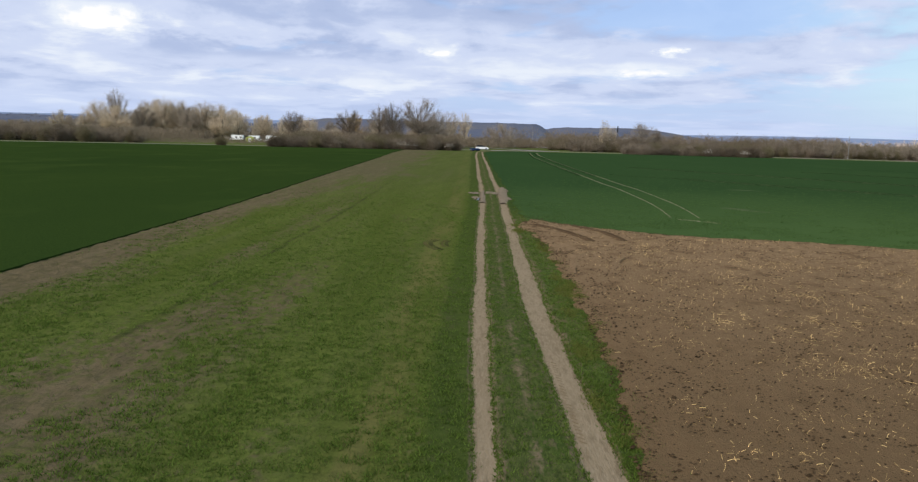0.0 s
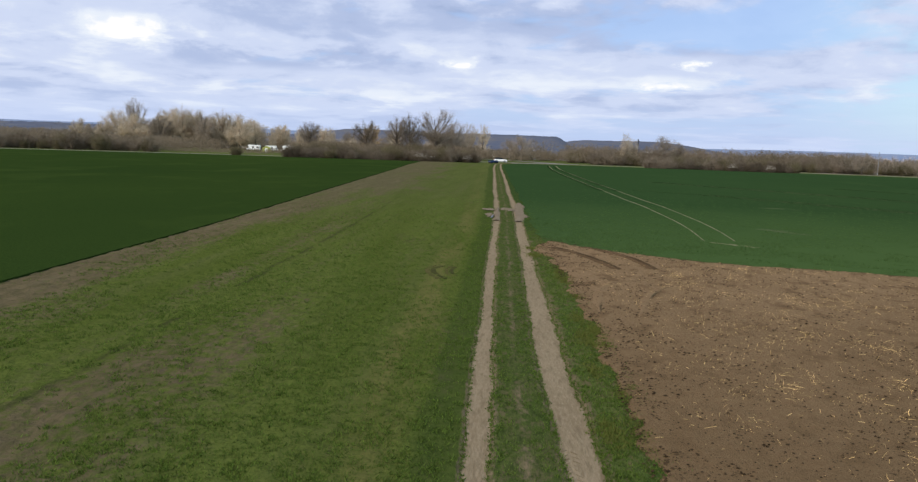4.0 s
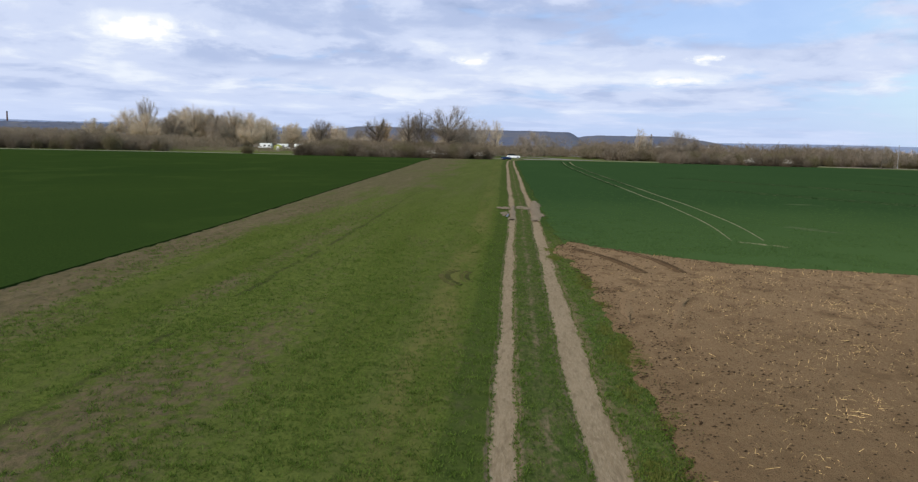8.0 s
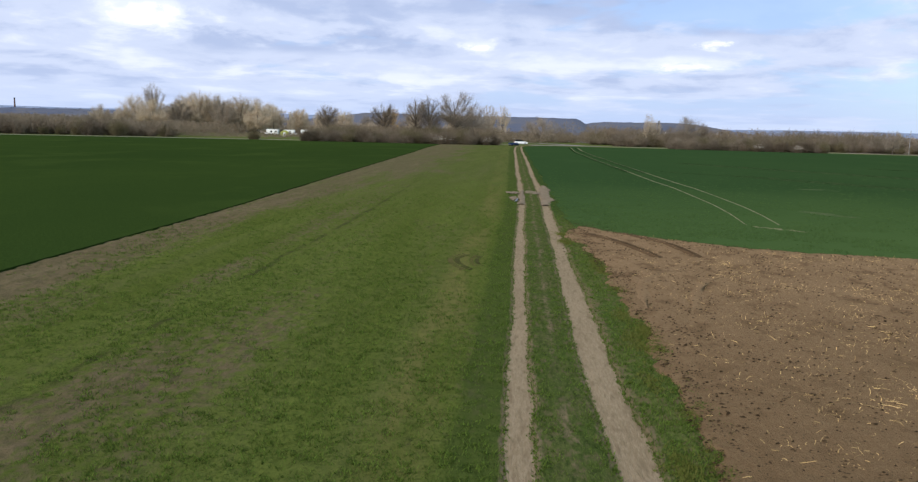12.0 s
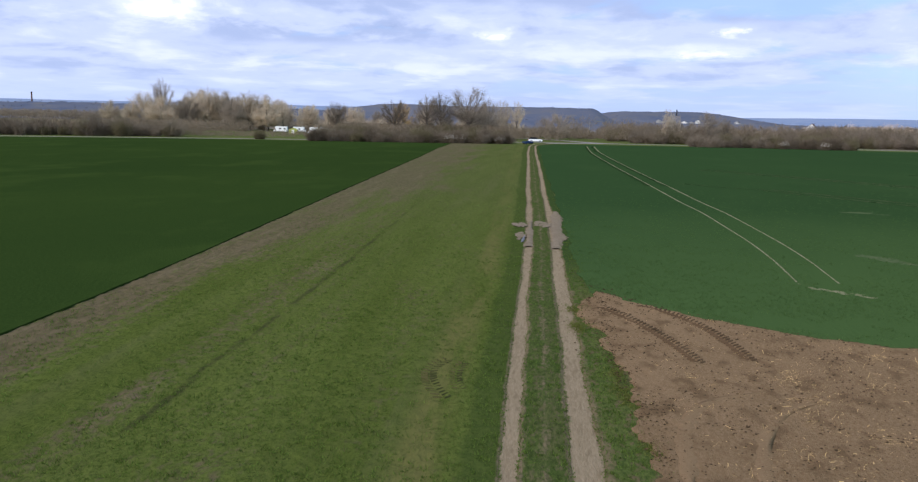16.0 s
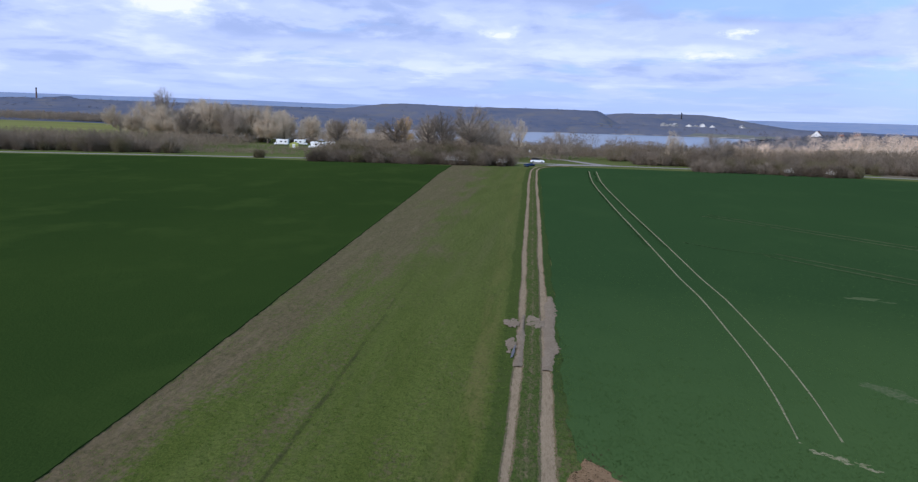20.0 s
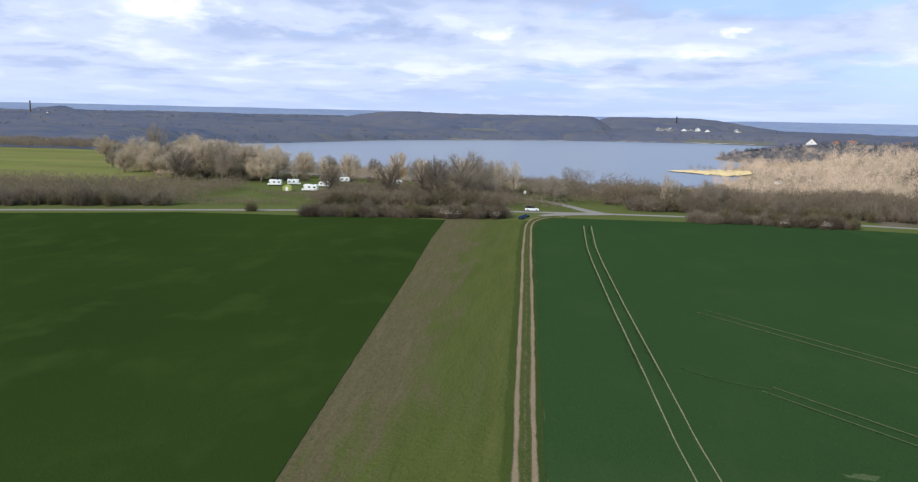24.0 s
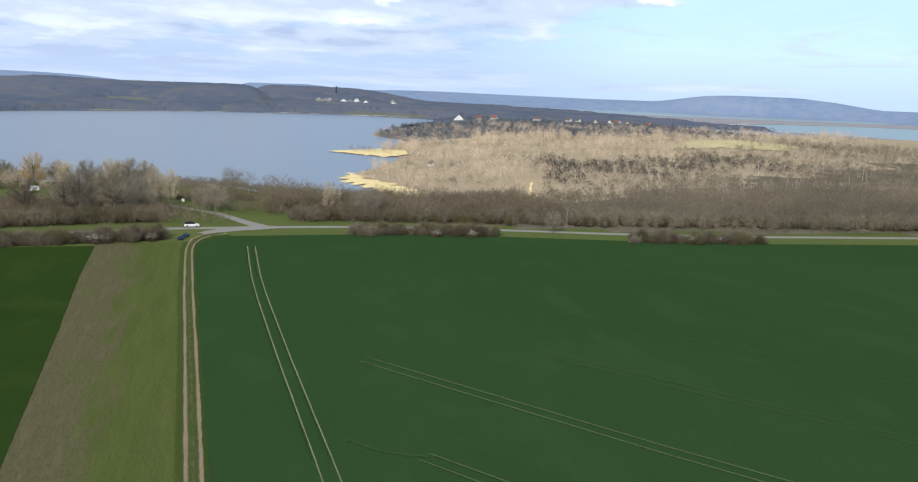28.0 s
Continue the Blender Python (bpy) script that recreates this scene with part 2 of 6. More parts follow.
def strip_material():
    """The mown strip: bare brown along the crop's edge and in patches, green towards the track, streaked along its length."""
    m = bpy.data.materials.new("mown_grass_strip")
    m.use_nodes = True
    nt = m.node_tree
    N, L = nt.nodes.new, nt.links.new
    b = nt.nodes["Principled BSDF"]
    b.inputs["Roughness"].default_value, b.inputs["Specular IOR Level"].default_value = 0.95, 0.0
    tc = N("ShaderNodeTexCoord")
    uv = N("ShaderNodeUVMap")
    uv.uv_map = "across"
    su = N("ShaderNodeSeparateXYZ")
    L(uv.outputs[0], su.inputs[0])

    def noise_tex(sc, stretch=(1, 1, 1), detail=6, rg=0.62):
        mp = N("ShaderNodeMapping")
        mp.inputs["Scale"].default_value = stretch
        L(tc.outputs["Object"], mp.inputs[0])
        n = N("ShaderNodeTexNoise")
        n.inputs["Scale"].default_value, n.inputs["Detail"].default_value, n.inputs["Roughness"].default_value = sc, detail, rg
        L(mp.outputs[0], n.inputs["Vector"])
        return n.outputs["Fac"]

    def math_node(op, a, c):
        x = N("ShaderNodeMath")
        x.operation = op
        for s, i in ((a, 0), (c, 1)):
            if isinstance(s, (int, float)):
                x.inputs[i].default_value = s
            else:
                L(s, x.inputs[i])
        return x.outputs[0]

    def remap(src, lo, hi, a=0.0, c=1.0):
        r = N("ShaderNodeMapRange")
        r.interpolation_type = "SMOOTHSTEP"
        for k, v in (("From Min", lo), ("From Max", hi), ("To Min", a), ("To Max", c)):
            r.inputs[k].default_value = v
        L(src, r.inputs["Value"])
        return r.outputs["Result"]

    def mixc(fac, a, c):
        x = N("ShaderNodeMix")
        x.data_type = "RGBA"
        L(fac, x.inputs["Factor"])
        for s, k in ((a, "A"), (c, "B")):
            if isinstance(s, tuple):
                x.inputs[k].default_value = (*s, 1)
            else:
                L(s, x.inputs[k])
        return x.outputs["Result"]

    so = N("ShaderNodeSeparateXYZ")
    L(tc.outputs["Object"], so.inputs[0])
    U, Y = su.outputs["X"], so.outputs["Y"]
    green = mixc(remap(noise_tex(0.35, (1, 0.12, 1)), 0.35, 0.65), (0.0770, 0.0960, 0.0200), (0.0990, 0.1190, 0.0275))
    green = mixc(remap(noise_tex(9.0, (1, 0.6, 1), 8, 0.75), 0.44, 0.70), green, (0.0440, 0.0600, 0.0120))
    # dark specks: the shade between tufts put into the colour
    green = mixc(remap(noise_tex(4.5, (1, 0.8, 1), 9, 0.80), 0.57, 0.66), green, (0.0230, 0.0350, 0.0090))
    green = mixc(remap(noise_tex(0.5, (1, 0.03, 1), 3), 0.50, 0.78), green, (0.0948, 0.1032, 0.0316))
    brown = mixc(remap(noise_tex(2.5, (1, 0.4, 1), 8, 0.7), 0.4, 0.65), (0.1270, 0.0970, 0.0550), (0.0880, 0.0740, 0.0360))
    brown = mixc(remap(noise_tex(0.9, (1, 0.12, 1), 4), 0.48, 0.70), brown, (0.1430, 0.1100, 0.0640))
    # narrow bare margin near by, half the strip further off, a thin worn patch at the near end
    far = remap(Y, 48, 120)
    near_edge = remap(U, 0.06, 0.30, 0.32, -0.12)
    far_edge = remap(U, 0.18, 0.80, 0.30, -0.20)
    n = math_node("ADD", math_node("MULTIPLY", near_edge, math_node("SUBTRACT", 1.0, far)), math_node("MULTIPLY", far_edge, far))
    n = math_node("ADD", n, math_node("MULTIPLY", remap(Y, 40, 21, 0.0, 0.29), remap(math_node("ABSOLUTE", math_node("SUBTRACT", U, 0.575), 0), 0.145, 0.045)))
    lanes = remap(math_node("ABSOLUTE", math_node("SUBTRACT", U, 0.435), 0), 0.052, 0.012)
    n = math_node("ADD", n, math_node("MULTIPLY", lanes, remap(Y, 64, 30, 0.0, 0.17)))
    n = math_node("ADD", n, noise_tex(0.42, (1, 0.14, 1), 7, 0.62))
    n = math_node("ADD", n, remap(noise_tex(0.15, (1, 0.35, 1), 3), 0.35, 0.65, -0.08, 0.08))
    n = math_node("ADD", n, remap(noise_tex(4.0, (1, 0.6, 1), 6, 0.7), 0.3, 0.7, -0.17, 0.17))
    col = mixc(remap(n, 0.42, 0.78), green, brown)
    col = mixc(math_node("MULTIPLY", far, 0.30), col, (0.088, 0.090, 0.040))
    furrow = remap(math_node("ABSOLUTE", math_node("SUBTRACT", U, math_node("ADD", 0.477, math_node("MULTIPLY", noise_tex(0.2, (0, 1, 1), 2), 0.02))), 0), 0.011, 0.002, 0.0, 0.7)
    furrow = math_node("MULTIPLY", math_node("MULTIPLY", furrow, math_node("SUBTRACT", 1.0, far)), remap(noise_tex(0.9, (1, 0.3, 1), 5), 0.40, 0.56))
    col = mixc(furrow, col, (0.040, 0.040, 0.018))
    yellow = math_node("MULTIPLY", remap(math_node("ABSOLUTE", math_node("SUBTRACT", U, 0.895), 0), 0.05, 0.01, 0.0, 0.85), remap(noise_tex(0.8, (1, 0.1, 1), 4), 0.38, 0.55))
    yellow = math_node("MULTIPLY", yellow, math_node("SUBTRACT", 1.0, math_node("MULTIPLY", far, 0.75)))
    col = mixc(yellow, col, (0.1243, 0.1158, 0.0379))
    lush = math_node("ADD", remap(U, 0.925, 0.965), math_node("MULTIPLY", math_node("SUBTRACT", noise_tex(1.2, (1, 0.25, 1), 5), 0.5), 1.4))
    col = mixc(remap(lush, 0.35, 0.95, 0.0, 0.62), col, (0.040, 0.060, 0.015))
    side = math_node("ADD", remap(U, 0.990, 1.0), noise_tex(6.0, (1, 0.5, 1), 6, 0.7))
    L(mixc(remap(side, 0.85, 1.40), col, (0.1737, 0.1316, 0.0779)), b.inputs["Base Color"])
    bp = N("ShaderNodeBump")
    bp.inputs["Strength"].default_value, bp.inputs["Distance"].default_value = 0.7, 0.13
    L(math_node("ADD", noise_tex(7.0, (1, 0.7, 1), 8, 0.7), noise_tex(2.3, (1, 0.8, 1), 5, 0.6)), bp.inputs["Height"])
    L(bp.outputs[0], b.inputs["Normal"])
    return m


MOWN = strip_material()
MEADOW = material("meadow", (0.10, 0.12, 0.035), (0.075, 0.105, 0.025), (0.12, 0.11, 0.05), scale=0.03, fine=0.8, bump=0.5, bump_scale=1.5)
LEFT_CROP = material("young_crop", (0.023, 0.042, 0.010), (0.034, 0.056, 0.012), (0.020, 0.037, 0.0088), (0.032, 0.053, 0.012), scale=0.018, fine=9.0, bump=0.7, bump_scale=6.0, stretch=(1, 0.6, 1), spec=0.0)
# woodland floor, its sunshine put into the pale colour
WOOD_FLOOR = material("leaf_litter", (0.40, 0.30, 0.20), (0.26, 0.20, 0.130), (0.48, 0.36, 0.245), scale=0.02, fine=0.6, bump=0.5, bump_scale=1.0)
# darker litter under the nearer woods
DARK_FLOOR = material("dark_leaf_litter", (0.150, 0.122, 0.086), (0.105, 0.092, 0.058), (0.185, 0.150, 0.108), scale=0.03, fine=0.6, bump=0.5, bump_scale=1.0)
# drift: paler growth near the soil, widened by sunlight put into the colour
RIGHT_CROP = material("winter_wheat", (0.029, 0.058, 0.020), (0.034, 0.066, 0.0215), (0.025, 0.050, 0.017), (0.033, 0.063, 0.021), scale=0.014, fine=6.0, bump=0.8, bump_scale=5.0, stretch=(1, 0.5, 1), spec=0.0, drift=((0.056, 0.094, 0.029), 48, 95, 50))
CENTRE = material("worn_track_grass", (0.062, 0.090, 0.020), (0.098, 0.095, 0.038), (0.030, 0.044, 0.012), (0.100, 0.088, 0.042), scale=1.1, fine=9.0, bump=1.0, bump_scale=7.0, stretch=(1, 0.35, 1), mid=0.55, worn=((0.165, 0.125, 0.075), 0.16, 0.16, 0.20))
VERGE = material("verge_grass", (0.070, 0.100, 0.024), (0.110, 0.120, 0.036), (0.036, 0.054, 0.014), (0.120, 0.094, 0.048), scale=0.9, fine=9.0, bump=0.9, bump_scale=8.0, stretch=(1, 0.5, 1), spec=0.0, worn=((0.155, 0.118, 0.066), 0.20, 0.03, 0), drift=((0.040, 0.062, 0.018), 66, 54, 6))
RUT = material("dry_dirt", (0.262, 0.196, 0.122), (0.205, 0.150, 0.090), (0.305, 0.236, 0.155), (0.200, 0.147, 0.090), scale=1.4, fine=22.0, bump=0.6, bump_scale=24.0, stretch=(1, 0.18, 1), worn=((0.180, 0.134, 0.080), 0.34, 0.34, 0))
MUD = material("wet_mud", (0.205, 0.158, 0.108), (0.265, 0.208, 0.148), (0.145, 0.110, 0.074), scale=1.0, fine=8.0, rough=0.6, bump=0.8)
PUDDLE = material("puddle_water", (0.04, 0.034, 0.026), (0.06, 0.05, 0.04), scale=1.0, rough=0.4, bump=0.02, spec=0.5)
# drift: soil darkens towards the near end, uneven sunlight put into its colour
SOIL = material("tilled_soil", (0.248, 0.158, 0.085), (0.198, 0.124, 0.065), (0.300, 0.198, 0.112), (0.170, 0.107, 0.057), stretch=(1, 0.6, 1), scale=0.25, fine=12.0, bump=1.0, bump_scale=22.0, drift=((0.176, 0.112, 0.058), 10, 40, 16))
SOIL_SMOOTH = material("rolled_soil", (0.214, 0.138, 0.075), (0.180, 0.114, 0.061), (0.236, 0.155, 0.087), scale=0.8, fine=14.0, bump=0.5, bump_scale=24.0)
MOSS = material("yellow_green_moss", (0.125, 0.140, 0.030), (0.090, 0.112, 0.026), (0.150, 0.145, 0.040), scale=3.0, fine=16.0, bump=0.7)
CLOD = material("soil_clods", (0.036, 0.024, 0.014), (0.085, 0.055, 0.030), scale=6, fine=30, island=0.35)
# pressed tyre bars, with the shade of the tread hollows put into the colour
PRESSED_SHADE = material("pressed_soil_shade", (0.088, 0.057, 0.033), (0.120, 0.078, 0.045), scale=3, fine=20, bump=0.4)
PRINT = material("pressed_grass", (0.060, 0.066, 0.022), (0.080, 0.074, 0.031), scale=2, fine=12, bump=0.3)
STRAW = material("straw", (0.95, 0.66, 0.29), (0.62, 0.38, 0.15), scale=5, fine=40, island=0.5, bump=0)
BLADES = material("grass_blades", (0.108, 0.156, 0.029), (0.080, 0.120, 0.023), scale=0.5, fine=10, island=0.45, bump=0, spec=0.0, thin=0.4)
WHEAT_BLADES = material("crop_blades", (0.032, 0.058, 0.012), (0.042, 0.070, 0.014), scale=0.5, fine=10, island=0.35, bump=0, spec=0.0, thin=0.3)
WHEAT = material("wheat_leaves", (0.092, 0.150, 0.044), (0.068, 0.118, 0.034), scale=0.5, fine=10, island=0.25, bump=0, spec=0.0, thin=0.5)
LINE_WHEAT = material("dark_wheat_leaves", (0.034, 0.068, 0.023), (0.029, 0.058, 0.020), scale=0.5, fine=10, island=0.2, bump=0, spec=0.0, thin=0.3)
TRAM = material("tramline_soil", (0.205, 0.188, 0.110), (0.115, 0.128, 0.055), (0.27, 0.24, 0.155), scale=0.4, fine=6.0, stretch=(1, 0.4, 1))
FAINT = material("faint_tramline", (0.060, 0.090, 0.036), (0.040, 0.075, 0.024), (0.12, 0.125, 0.065), scale=0.3, fine=4.0)
BARE = material("bare_patch", (0.125, 0.125, 0.062), (0.085, 0.102, 0.042), (0.165, 0.148, 0.088), scale=0.8, fine=5.0)
DUNE = material("grassy_dune_sand", (0.52, 0.41, 0.225), (0.33, 0.27, 0.145), (0.64, 0.51, 0.30), (0.40, 0.33, 0.19), scale=0.03, fine=0.5, bump=0.4)
ROAD = material("pale_asphalt", (0.25, 0.225, 0.195), (0.29, 0.26, 0.23), (0.21, 0.19, 0.17), scale=0.2, fine=4.0, bump=0.2)
SAND = material("reed_and_sand", (0.80, 0.60, 0.30), (0.90, 0.70, 0.38), (0.52, 0.38, 0.19), scale=0.06, fine=0.8, bump=0.4)
BARK = material("grey_brown_bark", (0.165, 0.133, 0.104), (0.108, 0.087, 0.068), (0.21, 0.178, 0.148), scale=1.2, fine=14, vary=0.2)
TWIG_DARK = material("brown_twigs", (0.186, 0.145, 0.102), (0.130, 0.104, 0.073), scale=0.5, fine=5, bump=0, vary=0.25, thin=0.35)
TWIG_GREY = material("grey_twigs", (0.42, 0.345, 0.265), (0.30, 0.250, 0.195), scale=0.4, fine=5, bump=0, vary=0.22, thin=0.4)
TWIG_SCRUB = material("grey_brown_scrub_twigs", (0.265, 0.212, 0.155), (0.19, 0.153, 0.113), scale=0.5, fine=5, bump=0, vary=0.25, thin=0.35)
TWIG_PALE = material("pale_budding_twigs", (0.66, 0.55, 0.41), (0.50, 0.415, 0.305), scale=0.4, fine=5, bump=0, vary=0.18, thin=0.45)
TWIG_ORANGE = material("golden_willow_twigs", (0.66, 0.45, 0.19), (0.52, 0.36, 0.16), scale=0.4, fine=5, bump=0, thin=0.4)
TWIG_OLIVE = material("olive_hedge_twigs", (0.186, 0.156, 0.088), (0.130, 0.111, 0.063), scale=0.5, fine=5, bump=0, vary=0.25, thin=0.35)
BLOSSOM = material("white_blossom", (0.70, 0.65, 0.58), (0.52, 0.47, 0.40), scale=2, fine=8, bump=0)
# sun on the peninsula birches put into this pale twig colour
WOOD_TAN = material("bare_birch_twigs", (0.86, 0.665, 0.49), (0.62, 0.475, 0.35), scale=0.02, fine=0.3, bump=0, island=0.14, thin=0.45)
WOOD_MID = material("bare_mixed_twigs", (0.56, 0.445, 0.325), (0.38, 0.305, 0.225), scale=0.012, fine=0.3, bump=0, island=0.14, thin=0.45)
SCRUB = material("brown_scrub_twigs", (0.271, 0.209, 0.145), (0.186, 0.147, 0.102), scale=0.05, fine=0.5, bump=0, island=0.2, thin=0.35)
WOOD_GREY = material("bare_wood_twigs", (0.335, 0.268, 0.195), (0.185, 0.150, 0.112), scale=0.02, fine=0.3, bump=0, island=0.2, thin=0.4)
# twigs of the unlit wood band, shade put into the dark colour
WOOD_DARK = material("shaded_alder_twigs", (0.130, 0.110, 0.096), (0.090, 0.078, 0.072), scale=0.012, fine=0.3, bump=0, island=0.2, thin=0.35)
BIRCH = material("birch_bark", (0.62, 0.56, 0.47), (0.42, 0.37, 0.30), scale=0.5, fine=4, bump=0, island=0.2)
# far woods and plain blued and paled: haze put into the base colours
FAR_WOOD = material("hazed_bare_woods", (0.118, 0.124, 0.160), (0.082, 0.098, 0.146), (0.122, 0.124, 0.150), (0.136, 0.132, 0.142), scale=0.0035, fine=0.04, width=0.16, bump=0)
FAR_PLAIN = material("hazy_plain", (0.30, 0.275, 0.285), (0.24, 0.235, 0.265), (0.34, 0.30, 0.29), scale=0.004, fine=0.03, bump=0, stretch=(0.3, 1, 1))
PALE_SHORE = material("pale_shore_sand", (0.52, 0.46, 0.40), (0.44, 0.39, 0.34), scale=0.02, fine=0.3, bump=0)
POINT_WOOD = material("brown_bare_woods", (0.165, 0.145, 0.132), (0.108, 0.100, 0.105), (0.150, 0.135, 0.125), scale=0.01, fine=0.08, bump=0)
# far twigs bluer than the near ones: haze put into the colour
FAR_TUFT = material("hazed_bare_twigs", (0.145, 0.143, 0.152), (0.108, 0.114, 0.136), scale=0.005, fine=0.05, bump=0, island=0.1, thin=0.4)
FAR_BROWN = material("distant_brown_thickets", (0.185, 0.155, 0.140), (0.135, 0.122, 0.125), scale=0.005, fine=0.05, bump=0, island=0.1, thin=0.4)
# far fields and ridge muted and blued, haze put into their colours
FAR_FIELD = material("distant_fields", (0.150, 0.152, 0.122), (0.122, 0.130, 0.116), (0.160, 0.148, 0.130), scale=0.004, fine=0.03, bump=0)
FAR_RIDGE = material("hazed_ridge", (0.22, 0.27, 0.385), (0.175, 0.23, 0.35), (0.26, 0.285, 0.37), scale=0.003, fine=0.02, bump=0)
WHITE = material("white_paint", (0.80, 0.80, 0.79), (0.74, 0.74, 0.73), scale=0.8, fine=10, rough=0.4, bump=0)
CARPAINT = material("white_car_paint", (0.80, 0.81, 0.82), (0.76, 0.77, 0.78), scale=1, rough=0.25, bump=0, spec=0.5)
GLASS = material("dark_window_glass", (0.015, 0.018, 0.022), (0.02, 0.024, 0.03), scale=1, rough=0.08, bump=0, spec=0.5)
RUBBER = material("tyre_rubber", (0.02, 0.02, 0.02), (0.03, 0.03, 0.03), scale=8, rough=0.9, bump=0)
STEEL = material("wheel_steel", (0.45, 0.45, 0.46), (0.38, 0.38, 0.39), scale=5, rough=0.4, metal=0.8, bump=0)
DARK = material("dark_plastic", (0.03, 0.03, 0.032), (0.045, 0.045, 0.047), scale=4, rough=0.7, bump=0)
YELLOW = material("yellow_green_canvas", (0.40, 0.42, 0.12), (0.33, 0.36, 0.10), scale=1.5, fine=10, bump=0)
BLUE = material("blue_painted_steel", (0.020, 0.042, 0.105), (0.03, 0.06, 0.14), (0.05, 0.065, 0.11), scale=2, fine=12, rough=0.5, bump=0)
RED = material("red_lens", (0.45, 0.02, 0.02), (0.4, 0.02, 0.02), scale=3, rough=0.3, bump=0)
TILE = material("red_roof_tiles", (0.26, 0.105, 0.08), (0.21, 0.09, 0.065), scale=0.3, fine=2, bump=0.2)
GREYTILE = material("grey_brown_roof", (0.17, 0.13, 0.12), (0.13, 0.10, 0.10), scale=0.3, fine=2, bump=0.2)
PLASTER = material("white_plaster", (0.78, 0.76, 0.72), (0.70, 0.68, 0.64), scale=0.3, fine=3, bump=0.1)
BRICK = material("chimney_brick", (0.16, 0.10, 0.09), (0.12, 0.08, 0.075), scale=0.2, fine=2, bump=0.1)
CONCRETE = material("pale_concrete", (0.31, 0.305, 0.30), (0.24, 0.235, 0.23), scale=0.1, fine=1, bump=0.1)
POST = material("weathered_wood", (0.20, 0.17, 0.14), (0.15, 0.125, 0.10), scale=3, fine=20, bump=0.2)


def water_material():
    m = bpy.data.materials.new("lake_water")
    m.use_nodes = True
    nt = m.node_tree
    b = nt.nodes["Principled BSDF"]
    b.inputs["Base Color"].default_value = (0.165, 0.195, 0.245, 1)
    b.inputs["Roughness"].default_value = 0.30
    b.inputs["IOR"].default_value = 1.33
    tc, n, bp = (nt.nodes.new(k) for k in ("ShaderNodeTexCoord", "ShaderNodeTexNoise", "ShaderNodeBump"))
    n.inputs["Scale"].default_value, n.inputs["Detail"].default_value = 0.35, 6
    bp.inputs["Strength"].default_value, bp.inputs["Distance"].default_value = 0.5, 0.5
    nt.links.new(tc.outputs["Object"], n.inputs["Vector"])
    nt.links.new(n.outputs["Fac"], bp.inputs["Height"])
    nt.links.new(bp.outputs[0], b.inputs["Normal"])
    return m


WATER = water_material()
rng = np.random.default_rng(7)

# ---- mesh helpers ----


def mesh_object(name, verts, faces, mat, smooth=False):
    me = bpy.data.meshes.new(name)
    me.from_pydata([tuple(v) for v in np.asarray(verts, float).tolist()], [], [tuple(f) for f in (faces.tolist() if isinstance(faces, np.ndarray) else faces)])
    me.materials.append(mat)
    if smooth:
        me.polygons.foreach_set("use_smooth", [True] * len(me.polygons))
    me.update()
    return new(name, me)


def structure(ob, label, category):
    return tagged(ob, label, category, kind="structure")


def part(name, bm, mat, parent, label=""):
    me = bpy.data.meshes.new(name)
    bm.normal_update()
    bm.to_mesh(me)
    bm.free()
    me.materials.append(mat)
    ob = new(name, me)
    ob.parent = parent
    if label:
        ob["label"] = label
    return ob


def np_part(name, verts, faces, mat, parent, label=""):
    ob = mesh_object(name, verts, faces, mat)
    ob.parent = parent
    if label:
        ob["label"] = label
    return ob


def box_bm(*boxes, bevel=0.0):
    """Boxes given as (x0, x1, y0, y1, z0, z1), in one bmesh, with rounded edges."""
    bm = bmesh.new()
    for x0, x1, y0, y1, z0, z1 in boxes:
        bmesh.ops.create_cube(bm, size=1.0, matrix=Matrix.Translation(((x0 + x1) / 2, (y0 + y1) / 2, (z0 + z1) / 2)) @ Matrix.Diagonal((x1 - x0, y1 - y0, z1 - z0, 1)))
    if bevel:
        bmesh.ops.bevel(bm, geom=bm.edges[:], offset=bevel, segments=2, affect="EDGES")
    return bm


def prism_bm(profile, y0, y1, bevel=0.0):
    """A side profile in x and z, drawn out from y0 to y1."""
    bm = bmesh.new()
    a = [bm.verts.new((x, y0, z)) for x, z in profile]
    b = [bm.verts.new((x, y1, z)) for x, z in profile]
    bm.faces.new(a)
    bm.faces.new(b[::-1])
    for i in range(len(a)):
        j = (i + 1) % len(a)
        bm.faces.new((a[j], a[i], b[i], b[j]))
    bmesh.ops.recalc_face_normals(bm, faces=bm.faces[:])
    if bevel:
        bmesh.ops.bevel(bm, geom=bm.edges[:], offset=bevel, segments=2, affect="EDGES")
    return bm


def disc_bm(r, w, cx, cy, cz, n=20):
    bm = bmesh.new()
    bmesh.ops.create_cone(bm, cap_ends=True, segments=n, radius1=r, radius2=r, depth=w, matrix=Matrix.Translation((cx, cy, cz)) @ Matrix.Rotation(math.pi / 2, 4, "X"))
    bmesh.ops.bevel(bm, geom=[e for e in bm.edges if e.calc_length() < 2 * r], offset=min(r, w) * 0.12, segments=1, affect="EDGES")
    return bm


def thing(name, place, turn=0.0, label="", category="", group="", size=1.0):
    e = new(name)
    e.location, e.rotation_euler = place, (0, 0, radians(turn))
    e.scale = (size, size, size)
    return tagged(e, label, category, group)


